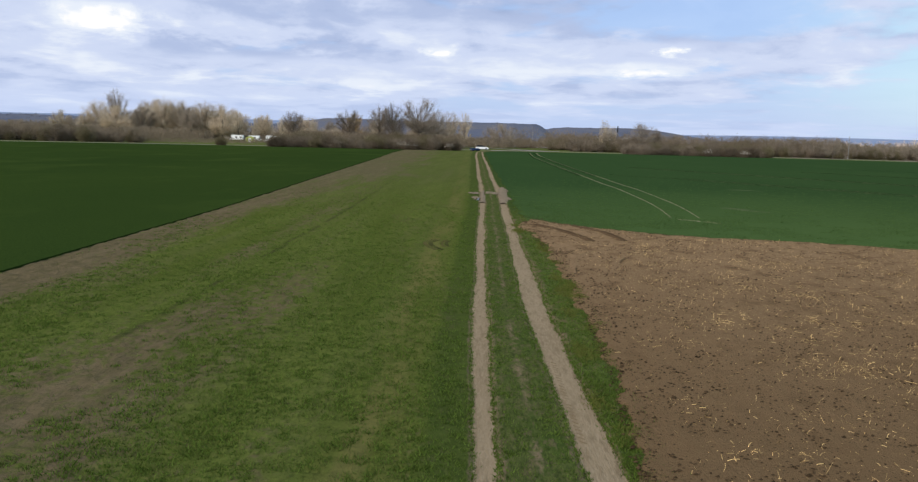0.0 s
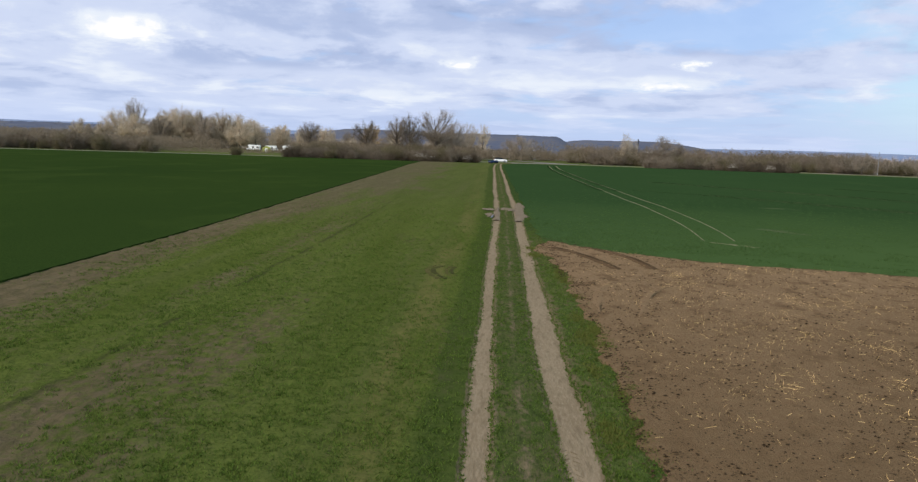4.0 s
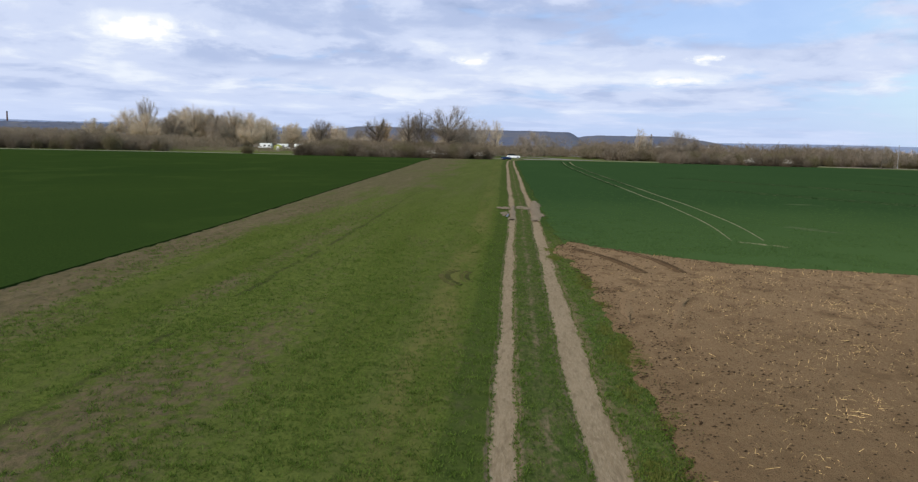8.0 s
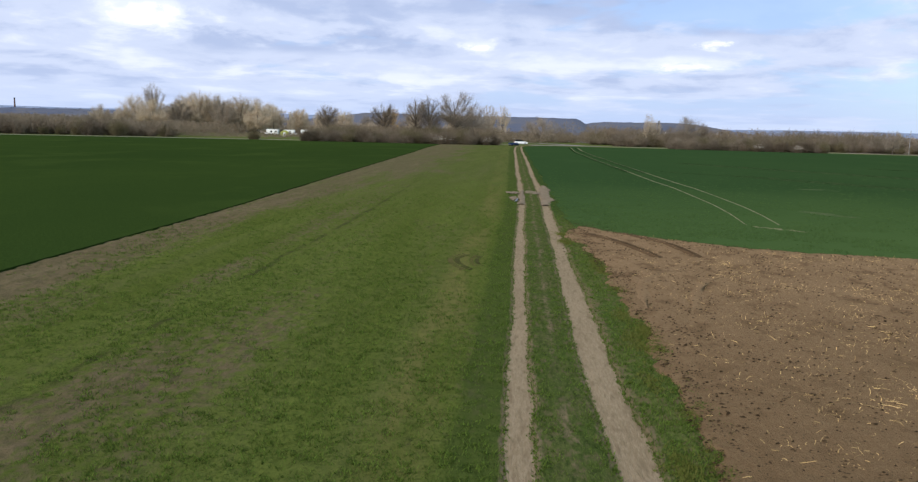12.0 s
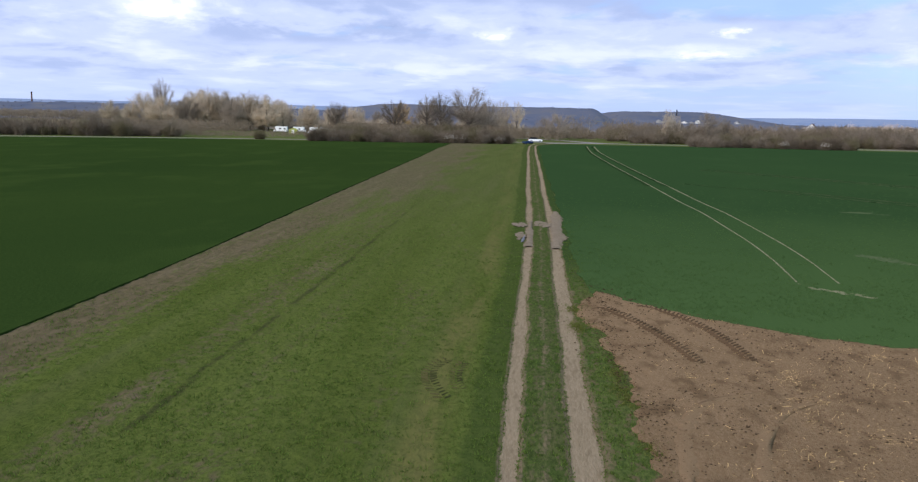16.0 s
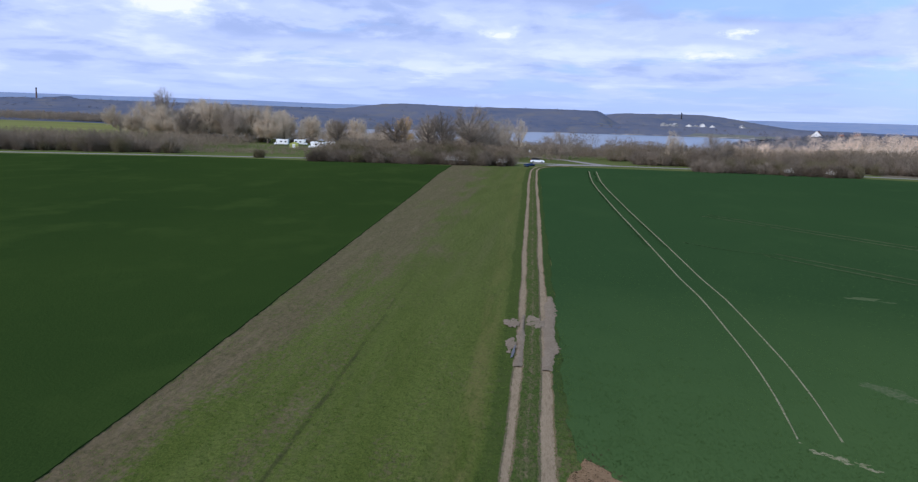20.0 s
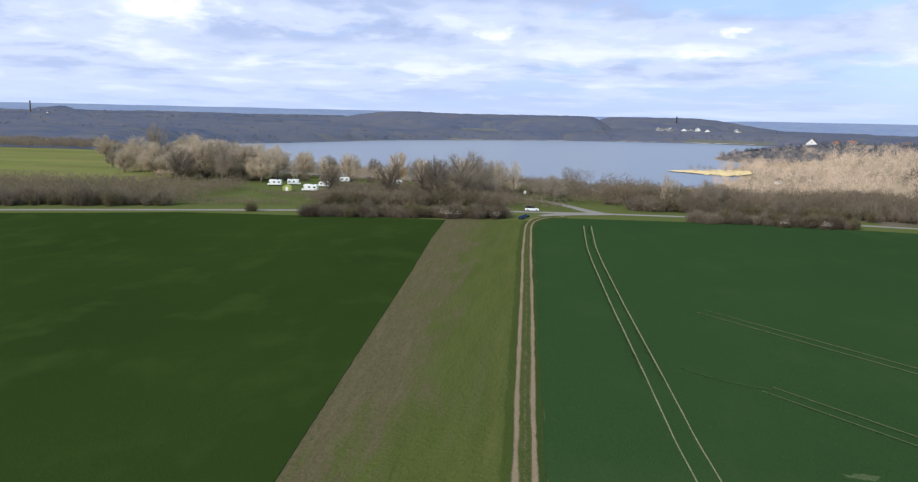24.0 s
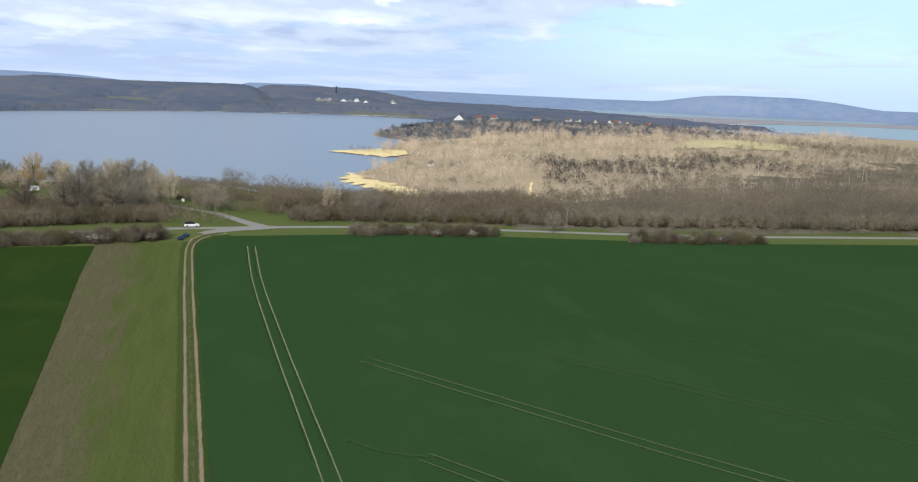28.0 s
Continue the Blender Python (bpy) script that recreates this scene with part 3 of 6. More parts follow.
# ---- lie of the land ----
WATER_Z = -18.0
LAKE = [(-448, 1128), (-380, 900), (-290, 700), (-210, 580), (-130, 510), (-40, 480), (40, 468), (100, 462), (131, 473), (122, 492), (108, 526), (96, 577),
        (99, 612), (120, 650), (150, 712), (166, 758), (141, 784), (117, 808), (124, 822), (160, 832), (185, 880), (228, 990), (204, 1070), (218, 1135),
        (270, 1250), (335, 1410), (428, 1565), (450, 1650), (397, 1705), (320, 1770), (160, 1760), (-56, 1680), (-225, 1540), (-300, 1420), (-430, 1180)]
EAST_LAKE = [(1237, 1843), (1290, 1706), (1150, 1450), (1252, 1260), (1750, 1180), (2300, 1500), (2350, 2000), (1950, 2190), (1551, 2103)]
FAR_LAKE = [(1130, 3080), (1400, 2820), (1900, 2660), (2500, 2660), (2900, 2900), (2300, 3350), (1680, 3450), (1280, 3350)]


LANE_Y = lambda x: np.interp(x, [36, 60, 92, 131, 176, 228, 420], [284.5, 282, 274.5, 263.5, 254.5, 249, 235])


def smooth(v):
    v = np.clip(v, 0, 1)
    return v * v * (3 - 2 * v)


def shore_distance(x, y, poly):
    """Metres from the polygon's edge: positive on land, negative on the water."""
    p = np.array(poly, float)
    q = np.roll(p, -1, 0)
    best = np.full(x.shape, 1e9)
    inside = np.zeros(x.shape, bool)
    for (ax, ay), (bx, by) in zip(p, q):
        t = np.clip(((x - ax) * (bx - ax) + (y - ay) * (by - ay)) / ((bx - ax) ** 2 + (by - ay) ** 2), 0, 1)
        best = np.minimum(best, np.hypot(x - ax - t * (bx - ax), y - ay - t * (by - ay)))
        if ay != by:
            inside ^= ((ay > y) != (by > y)) & (x < (bx - ax) * (y - ay) / (by - ay) + ax)
    return np.where(inside, -best, best)


def field_z(x):
    return 0.005 * np.clip(x, -200, 200)


def waves(x, y, k):
    return (np.sin(x * 0.013 * k + 1.3) + np.sin(y * 0.017 * k + x * 0.006 * k + 0.4) + np.sin((x + y) * 0.009 * k + 2.2)) / 3


def land_z(x, y):
    x, y = np.asarray(x, float), np.asarray(y, float)
    d = shore_distance(x, y, LAKE)
    near = -18 + (field_z(x) + 18) * smooth(d / (150 - 65 * smooth((60 - x) / 60)))
    r = np.hypot(x, y - 25)
    plain = smooth((x - 650) / 350)
    far = -18 + (9 - 7 * plain) * smooth(d / 90) + (2.0 - 1.6 * plain) * waves(x, y, 1.0)
    far += 33 * smooth((x + 620) / 250) * smooth((178 - x) / 70) * smooth((y - 1900) / 260) * smooth((2900 - y) / 300)
    far += 34 * smooth((x - 120) / 130) * smooth((780 - x) / 330) * smooth((y - 2450) / 320)
    far += 18 * smooth((-x - 230) / 600) * smooth((y - 1050) / 550)
    far += (34 - 24 * smooth((x + 700) / 700) + 34 * smooth((x - 300) / 900)) * smooth((r - 3500) / 700) * (0.92 + 0.10 * waves(x, y, 0.35))
    far += 46 * np.exp(-(((x - 2620) / 420) ** 2 + ((y - 3550) / 420) ** 2) ** 2)
    w = smooth((y - 1000 - 250 * smooth((x - 200) / 300)) / 320)
    z = near * (1 - w) + far * w
    z = z - (z + 18) * 0.42 * smooth((y - 330) / 150) * smooth((x - 60) / 80) * (1 - w)
    z += 13 * np.exp(-(((x - 505) / 125) ** 2 + ((y - 740) / 85) ** 2)) * (1 - w)
    for poly in (EAST_LAKE, FAR_LAKE):
        e = shore_distance(x, y, poly)
        z = np.where(e > 0, -18 + (z + 18) * smooth(0.02 + e / 160), -18 - 3 * smooth(-e / 40) - 0.2)
    return np.where(d < 0, -18.1 - 3 * smooth(-d / 30), z)


def ground_at(x, y):
    return float(land_z(np.array([x]), np.array([y]))[0])


def axis_steps(*spans):
    out = []
    for a, b, step in spans:
        out += list(np.linspace(a, b, max(2, int(round((b - a) / step)) + 1))[:-1])
    return np.array(out + [spans[-1][1]])


def build_ground():
    xs = axis_steps((-4900, -2500, 200), (-2500, -1000, 75), (-1000, -320, 30), (-320, 320, 10), (320, 1000, 25), (1000, 2500, 60), (2500, 4900, 200))
    ys = axis_steps((-4900, -100, 480), (-100, 220, 40), (220, 440, 8), (440, 900, 8), (900, 1900, 17), (1900, 3200, 50), (3200, 4900, 80))
    X, Y = np.meshgrid(xs, ys)
    Z = land_z(X, Y)
    V = np.stack([X, Y, Z], -1).reshape(-1, 3)
    n, m = len(xs), len(ys)
    i = (np.arange(m - 1)[:, None] * n + np.arange(n - 1)[None]).ravel()
    F = np.stack([i, i + 1, i + n + 1, i + n], 1)
    ob = mesh_object("ground", V, F, MEADOW, smooth=True)
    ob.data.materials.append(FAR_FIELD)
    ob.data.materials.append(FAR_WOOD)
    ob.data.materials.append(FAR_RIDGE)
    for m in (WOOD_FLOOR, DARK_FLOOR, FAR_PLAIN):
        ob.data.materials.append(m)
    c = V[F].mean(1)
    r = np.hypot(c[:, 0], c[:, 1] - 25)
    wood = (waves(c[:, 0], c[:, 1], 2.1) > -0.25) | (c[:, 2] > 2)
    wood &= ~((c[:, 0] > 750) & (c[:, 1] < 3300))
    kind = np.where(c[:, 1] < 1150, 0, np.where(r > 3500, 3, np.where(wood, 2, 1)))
    kind = np.where((c[:, 1] > np.maximum(LANE_Y(c[:, 0]) + 7, 301 - 0.8 * (c[:, 0] - 62))) & (c[:, 0] > 62) & (c[:, 1] < 1150), 4, kind)
    kind = np.where((c[:, 0] < -720) & (c[:, 1] > 1500) & (r < 3300) & (waves(c[:, 0], c[:, 1], 1.3) > -0.12), 1, kind)
    kind = np.where((c[:, 0] < -120) & (c[:, 1] > 600) & (c[:, 1] < 1150), 2, kind)
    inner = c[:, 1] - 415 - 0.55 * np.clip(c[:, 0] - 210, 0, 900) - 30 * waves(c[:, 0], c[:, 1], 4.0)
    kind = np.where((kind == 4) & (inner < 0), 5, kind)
    kind = np.where((c[:, 0] > 620) & (c[:, 1] > 1150) & (r < 3600) & (c[:, 1] < 3400), 6, kind)
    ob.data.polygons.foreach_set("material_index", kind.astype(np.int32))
    structure(ob, "rolling open land with meadows, fields and distant wooded hills", "ground")


build_ground()


def build_water(name, poly, label):
    bm = bmesh.new()
    p = np.array(poly, float)
    c = p.mean(0)
    grown = c + (p - c) * 1.06 if len(poly) < 20 else p + 14 * np.sign(p - c)
    xs, ys = (grown[:, 0].min() - 30, grown[:, 0].max() + 30), (grown[:, 1].min() - 30, grown[:, 1].max() + 30)
    bmesh.ops.create_grid(bm, x_segments=8, y_segments=8, size=0.5)
    for v in bm.verts:
        v.co = ((xs[0] + xs[1]) / 2 + v.co.x * (xs[1] - xs[0]), (ys[0] + ys[1]) / 2 + v.co.y * (ys[1] - ys[0]), WATER_Z)
    me = bpy.data.meshes.new(name)
    bm.to_mesh(me)
    bm.free()
    me.materials.append(WATER)
    structure(new(name, me), label, "water")


build_water("water", LAKE, "wide blue-grey lake with a lightly rippled surface")
build_water("water_east", EAST_LAKE, "pale blue neighbouring lake behind the woods")
build_water("water_far", FAR_LAKE, "distant pale strip of lake below the hills")

# ---- fields, track and road ----


def line(points):
    ys, xs = [p[1] for p in points], [p[0] for p in points]
    return lambda y: np.interp(y, ys, xs)


def ragged(y, amount, seed):
    """Uneven edge: random steps of several lengths."""
    y = np.atleast_1d(np.asarray(y, float))
    gr = np.random.default_rng(seed)
    out = np.zeros(len(y))
    for step, w in ((5.3, 0.9), (1.7, 0.8), (0.6, 0.5), (0.23, 0.3)):
        table = gr.normal(0, 1, 997)
        q = (y + 700) / step
        i = np.floor(q).astype(int)
        f = q - i
        f = f * f * (3 - 2 * f)
        out += w * (table[i % 997] * (1 - f) + table[(i + 1) % 997] * f)
    return amount * np.clip(out, -2.6, 2.6)


LUMP = np.random.default_rng(17).uniform(-1, 1, (256, 256))


def lumps(x, y, size, shift=0):
    """Smooth uneven relief between -1 and 1, with lumps of about that size."""
    u, v = np.asarray(x, float) / size + 900 + shift * 37.3, np.asarray(y, float) / size + 900 + shift * 11.7
    i, j = np.floor(u).astype(int), np.floor(v).astype(int)
    a, b = u - i, v - j
    a, b = a * a * (3 - 2 * a), b * b * (3 - 2 * b)
    at = lambda p, q: LUMP[p % 256, q % 256]
    return (at(i, j) * (1 - a) + at(i + 1, j) * a) * (1 - b) + (at(i, j + 1) * (1 - a) + at(i + 1, j + 1) * a) * b


CROP_EDGE = line([(-17.3, -60), (-17.35, 31), (-17.6, 51), (-17.9, 62), (-19.0, 87), (-20.8, 129), (-22.9, 179), (-25.1, 222), (-25.8, 249), (-26.2, 266)])
RUT_L = line([(2.1, -60), (1.62, 12.5), (1.42, 19), (1.25, 30), (1.0, 50), (0.85, 70), (0.25, 97), (-0.2, 112), (-0.49, 125), (-0.9, 143), (-1.48, 168), (-2.44, 205), (-3.0, 244), (-2.95, 252), (-2.5, 259), (-1.6, 266.5), (0.5, 271.5), (4.0, 276)])
RUT_R = line([(4.1, -60), (3.69, 12.6), (3.44, 19), (3.1, 29.5), (2.8, 50.4), (2.58, 68.5), (2.35, 80), (1.9, 97), (1.66, 105), (1.27, 125), (0.88, 143), (0.27, 168), (-0.69, 205), (-1.4, 244.6), (-1.45, 252), (-0.8, 260), (0.7, 266.5), (3.2, 271), (7.5, 274.5)])
SOIL_EDGE = line([(4.1, -60), (4.2, 12.7), (4.6, 19.1), (4.8, 32), (4.3, 41.5), (3.85, 47), (3.3, 50.6), (3.6, 53.2), (4.6, 56)])
RIGHT_VERGE = line([(5.6, 39), (3.9, 58), (3.15, 87), (1.95, 137), (0.95, 180), (0.2, 209), (-0.4, 241), (0.1, 257), (3.5, 265), (9, 270)])
SOIL_TOP = lambda x: np.interp(x, [4, 5.2, 8.3, 10.8, 14.2, 19.7, 24, 45, 90], [55.8, 54.7, 51.3, 49.2, 47.6, 46.6, 44.8, 39, 28])
half_l = lambda y: np.interp(y, [12, 60, 110], [0.24, 0.21, 0.19]) + 0.025 * np.sin(np.asarray(y) * 0.31)
half_r = lambda y: np.interp(y, [12, 60, 110], [0.41, 0.29, 0.20]) + 0.03 * np.sin(np.asarray(y) * 0.23 + 1)
YS = axis_steps((-40, 10, 2.0), (10, 60, 0.12), (60, 110, 0.3), (110, 200, 1.0), (200, 276.0, 1.0))


def strip(name, left, right, ys, nx, lift, mat, label, category, relief=0.0, uv=False, crown=0.0, end=None):
    """A sheet between two edges that run along y."""
    u = np.linspace(0, 1, nx + 1) ** (2.2 if name == "field_right" else 1.0)
    if relief:
        # a narrow sloping border on each side
        e = 0.65 / nx
        u = np.concatenate([[0, e], u[1:-1], [1 - e, 1]])
        nx += 2
    a, b = left(ys)[:, None], right(ys)[:, None]
    X = a + (b - a) * u
    Y = np.repeat(ys[:, None], nx + 1, 1)
    Z = field_z(X) + lift + crown * (1 - (2 * u - 1) ** 2)
    if end is not None:
        Y = np.minimum(Y, end(X) + np.linspace(0, 0.6, len(ys))[:, None])
    if name == "field_right":
        Z = Z - 0.3 * smooth((SOIL_TOP(X) - 0.6 - Y) / 0.8)
    if relief:
        Z = Z + relief * (lumps(X, Y, 0.55) + 0.8 * lumps(X, Y, 0.24, 1) + 0.6 * lumps(X, Y, 0.12, 2))
        Z[:, [0, -1]] = field_z(X[:, [0, -1]]) + min(lift, 0.018)
    V = np.stack([X, Y, Z], -1).reshape(-1, 3)
    # edges turned down into the ground, so that the sheet has thickness
    n, m = nx + 1, len(ys)
    i = (np.arange(m - 1)[:, None] * n + np.arange(n - 1)[None]).ravel()
    F = np.stack([i, i + 1, i + n + 1, i + n], 1)
    base = len(V)
    sideA, sideB = V[0::n].copy(), V[n - 1 :: n].copy()
    sideA[:, 2] -= 0.2 + lift
    sideB[:, 2] -= 0.2 + lift
    k = np.arange(m - 1)
    FA = np.stack([k * n, (k + 1) * n, base + k + 1, base + k], 1)
    FB = np.stack([k * n + n - 1, base + m + k, base + m + k + 1, (k + 1) * n + n - 1], 1)
    ob = mesh_object(name, np.concatenate([V, sideA, sideB]), np.concatenate([F, FA, FB]), mat)
    if uv:
        layer = ob.data.uv_layers.new(name="across")
        U = np.concatenate([np.tile(u, m), np.zeros(m), np.ones(m)])
        idx = np.zeros(len(ob.data.loops), np.int32)
        ob.data.loops.foreach_get("vertex_index", idx)
        layer.data.foreach_set("uv", np.stack([U[idx], np.zeros(len(idx))], 1).ravel())
    structure(ob, label, category)
    return ob


l_in, l_out = lambda y: RUT_L(y) - half_l(y) + ragged(y, 0.022, 1), lambda y: RUT_L(y) + half_l(y) + ragged(y, 0.024, 2)
r_in, r_out = lambda y: RUT_R(y) - half_r(y) + ragged(y, 0.022, 3), lambda y: RUT_R(y) + half_r(y) + ragged(y, 0.028, 4)
LEFT_END = lambda x: np.interp(x, [-420, -260, -158, -126, -100, -26], [176, 212, 241, 250, 258, 258])
RIGHT_END = lambda x: np.interp(x, [20, 60, 92, 131, 176, 228, 420], [270, 268, 261, 250, 241, 235, 221])

strip("field_left", lambda y: np.full(len(y), -420.0) + 0 * y, lambda y: CROP_EDGE(y) + ragged(y, 0.018, 5), axis_steps((-40, 10, 5), (10, 90, 0.4), (90, 258, 2.0)), 30, 0.12, LEFT_CROP, "dark green field of young crop with a clean straight edge", "field", end=LEFT_END)
strip("grass_strip", lambda y: CROP_EDGE(y) - 0.3, l_in, YS[YS < 263], 150, 0.05, MOWN, "mown grass strip, bare brown along the crop edge", "grass strip", relief=0.027, uv=True)
strip("track_rut_left", lambda y: RUT_L(y) - half_l(y) - 0.3, lambda y: RUT_L(y) + half_l(y) + 0.3, YS, 8, 0.012, RUT, "pale dry wheel rut of the farm track", "track", relief=0.005, uv=True)
strip("track_rut_right", lambda y: RUT_R(y) - half_r(y) - 0.3, lambda y: RUT_R(y) + half_r(y) + 0.3, YS, 8, 0.012, RUT, "pale dry wheel rut of the farm track", "track", relief=0.005, uv=True)
strip("track_centre", l_out, r_in, YS, 8, 0.055, CENTRE, "worn grass ridge between the wheel ruts", "track", relief=0.016, crown=0.03, uv=True)
strip("verge_right", r_out, lambda y: np.where(y < 55.5, SOIL_EDGE(y) + 0.7, RIGHT_VERGE(y)), YS[YS < 273], 14, 0.05, VERGE, "rough green grass verge beside the track", "verge", relief=0.020, uv=True)
strip("field_right", lambda y: RIGHT_VERGE(y) - 0.1 + ragged(y, 0.08, 6), lambda y: 330 + 0 * y, axis_steps((24, 90, 0.5), (90, 250, 2.0), (250, 270, 1.0)), 60, 0.075, RIGHT_CROP, "green winter wheat field with faint drill rows", "field", end=RIGHT_END)


def build_soil():
    us = np.concatenate([np.linspace(0, 0.30, 260), np.linspace(0.30, 1, 60)[1:]])
    vs = np.concatenate([np.linspace(0, 0.55, 40), np.linspace(0.55, 1.0, 360)[1:]])
    x0 = 4.2 + us * 86
    X = np.repeat(x0[None], len(vs), 0)
    Y = -40 + vs[:, None] * (SOIL_TOP(X) + ragged(X.ravel(), 0.12, 8).reshape(X.shape) + 40)
    X = X + (SOIL_EDGE(Y) + ragged(Y.ravel(), 0.17, 9).reshape(X.shape) - 4.2) * np.clip(1 - us * 10, 0, 1)[None]
    g = np.random.default_rng(3)
    Z = field_z(X) + 0.10 + g.normal(0, 0.0045, X.shape) + 0.018 * lumps(X, Y, 0.9) + 0.012 * lumps(X, Y, 0.35, 1) + 0.012 * lumps(X, Y, 0.2, 2)
    # shallow drill furrows, swinging round at the headland
    Z += 0.010 * np.sin((X + 0.05 * (Y - 30) + 2.2 * smooth((Y - 36) / 18)) * 8.5) * (0.6 + 0.4 * lumps(X, Y, 2.5, 3))
    Z[-1], Z[:, 0] = field_z(X[-1]) + 0.03, field_z(X[:, 0]) + 0.03
    n, m = len(us), len(vs)
    i = (np.arange(m - 1)[:, None] * n + np.arange(n - 1)[None]).ravel()
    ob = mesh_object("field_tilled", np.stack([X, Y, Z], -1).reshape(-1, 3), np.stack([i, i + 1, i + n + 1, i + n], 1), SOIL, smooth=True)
    structure(ob, "brown tilled soil field strewn with clods and straw", "field")


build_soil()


def ribbon(name, points, width, lift, mat, label, category, step=1.0, rag=0.06, on_land=False, seed=1):
    """A band of given width along a line of points, laid on the land."""
    P = np.array(points, float)
    seg = np.hypot(*np.diff(P, axis=0).T)
    s = np.concatenate([[0], np.cumsum(seg)])
    t = np.linspace(0, s[-1], max(3, int(s[-1] / step)))
    x, y = np.interp(t, s, P[:, 0]), np.interp(t, s, P[:, 1])
    if len(P) > 2:
        k = np.ones(7) / 7
        for _ in range(2):
            if len(x) > 20:
                x[3:-3], y[3:-3] = np.convolve(x, k, "valid"), np.convolve(y, k, "valid")
    dx, dy = np.gradient(x), np.gradient(y)
    ln = np.hypot(dx, dy)
    nx, ny = -dy / ln, dx / ln
    w = np.interp(t / s[-1], np.linspace(0, 1, len(width)), width) if isinstance(width, (list, tuple)) else np.full(len(t), width)
    cols = []
    for u in (-1, -0.5, 0, 0.5, 1):
        e = u * (w / 2 + (ragged(t, rag, seed + (5 if u > 0 else 0)) if abs(u) == 1 else 0))
        cx, cy = x + nx * e, y + ny * e
        z = (land_z(cx, cy) if on_land else field_z(cx)) + lift - (0.0 if abs(u) < 1 else min(0.05, lift * 0.6))
        cols.append(np.stack([cx, cy, z], -1))
    V = np.stack(cols, 1).reshape(-1, 3)
    m = len(t)
    i = (np.arange(m - 1)[:, None] * 5 + np.arange(4)[None]).ravel()
    return structure(mesh_object(name, V, np.stack([i, i + 5, i + 6, i + 1], 1), mat, smooth=True), label, category)


TRAM_LINE = [(14.6, 59.5), (15.2, 66), (15.5, 73), (15.5, 91), (15.0, 99), (14.5, 118), (13.3, 155), (12.3, 196), (12.1, 215), (12.4, 233), (12.9, 254)]
ribbon("tramline", TRAM_LINE, [0.14, 0.30, 0.42, 0.50], 0.085, TRAM, "pale worn wheel line through the wheat", "tramline", 0.8, 0.04)
ribbon("tramline_2", [(x + 2.05, y) for x, y in TRAM_LINE], [0.14, 0.30, 0.42, 0.50], 0.085, TRAM, "pale worn wheel line through the wheat", "tramline", 0.8, 0.04, seed=2)
FAINT_LINES = [((27.6, 155.5), (92, 72), 0.32), ((26.2, 153.6), (90, 71), 0.32), ((28.4, 117.5), (60, 79), 0.22), ((26.8, 116.0), (58, 78), 0.20),
                               ((58.5, 153), (122, 77), 0.17), ((57.1, 151), (120, 76), 0.12), ((72, 176.3), (148, 86), 0.11), ((19.0, 123.7), (28, 116.6), 0.08)]
for k, (p, q, w) in enumerate(FAINT_LINES):
    ribbon(f"tramline_{k + 3}", [p, ((p[0] + q[0]) / 2 - 0.6, (p[1] + q[1]) / 2 - 0.9), q], w, 0.085, BARE if k < 4 else FAINT, "faint wheel line curving through the wheat", "tramline", 1.0, 0.03, seed=k)


def blotches(name, cx, cy, long, wide, turn, n, mat, label, seed, lift=0.085):
    """A loose cluster of ragged flat patches."""
    gr = np.random.default_rng(seed)
    V, F = [], []
    ca, sa = math.cos(radians(turn)), math.sin(radians(turn))
    for _ in range(n):
        a, b = gr.normal(0, 0.42) * long, gr.normal(0, 0.42) * wide
        px, py = cx + a * ca - b * sa, cy + a * sa + b * ca
        r = gr.uniform(0.12, 0.5) * min(long, wide * 2)
        k0 = len(V)
        V.append((px, py, float(field_z(px)) + lift))
        m = 14
        rr = r * np.clip(1 + 0.35 * gr.normal(size=m), 0.3, 1.8)
        for q in range(m):
            t = 6.28319 * q / m
            dx, dy = rr[q] * math.cos(t), rr[q] * 0.5 * math.sin(t)
            x, y = px + dx * ca - dy * sa, py + dx * sa + dy * ca
            V.append((x, y, float(field_z(x)) + lift - 0.012))
        F += [(k0, k0 + 1 + q, k0 + 1 + (q + 1) % m) for q in range(m)]
    return structure(mesh_object(name, V, F, mat), label, "bare patch")


blotches("bare_patch_1", 16.1, 57.2, 2.3, 0.35, -40, 26, TRAM, "pale trampled patch in the wheat", 1)
blotches("bare_patch_2", 22.1, 67.6, 2.2, 0.9, -60, 26, FAINT, "thin brownish patch in the wheat", 2)
blotches("bare_patch_3", 30.2, 94.0, 1.7, 0.8, -8, 20, FAINT, "thin brownish patch in the wheat", 3)
MUDS = [([(2.6, 68.0), (2.85, 73.5), (2.72, 79), (2.75, 83.5), (2.72, 88.5)], [0.5, 0.9, 0.7, 0.85, 0.4]), ([(0.85, 68.5), (0.8, 74.5), (0.75, 81.5)], [0.4, 0.62, 0.4])]
for k, (pts, w) in enumerate(MUDS):
    ribbon(f"mud_patch_{k + 1}", pts, w, 0.095, MUD, "grey-brown churned mud in the ruts", "mud", 0.15, 0.07, seed=20 + k)
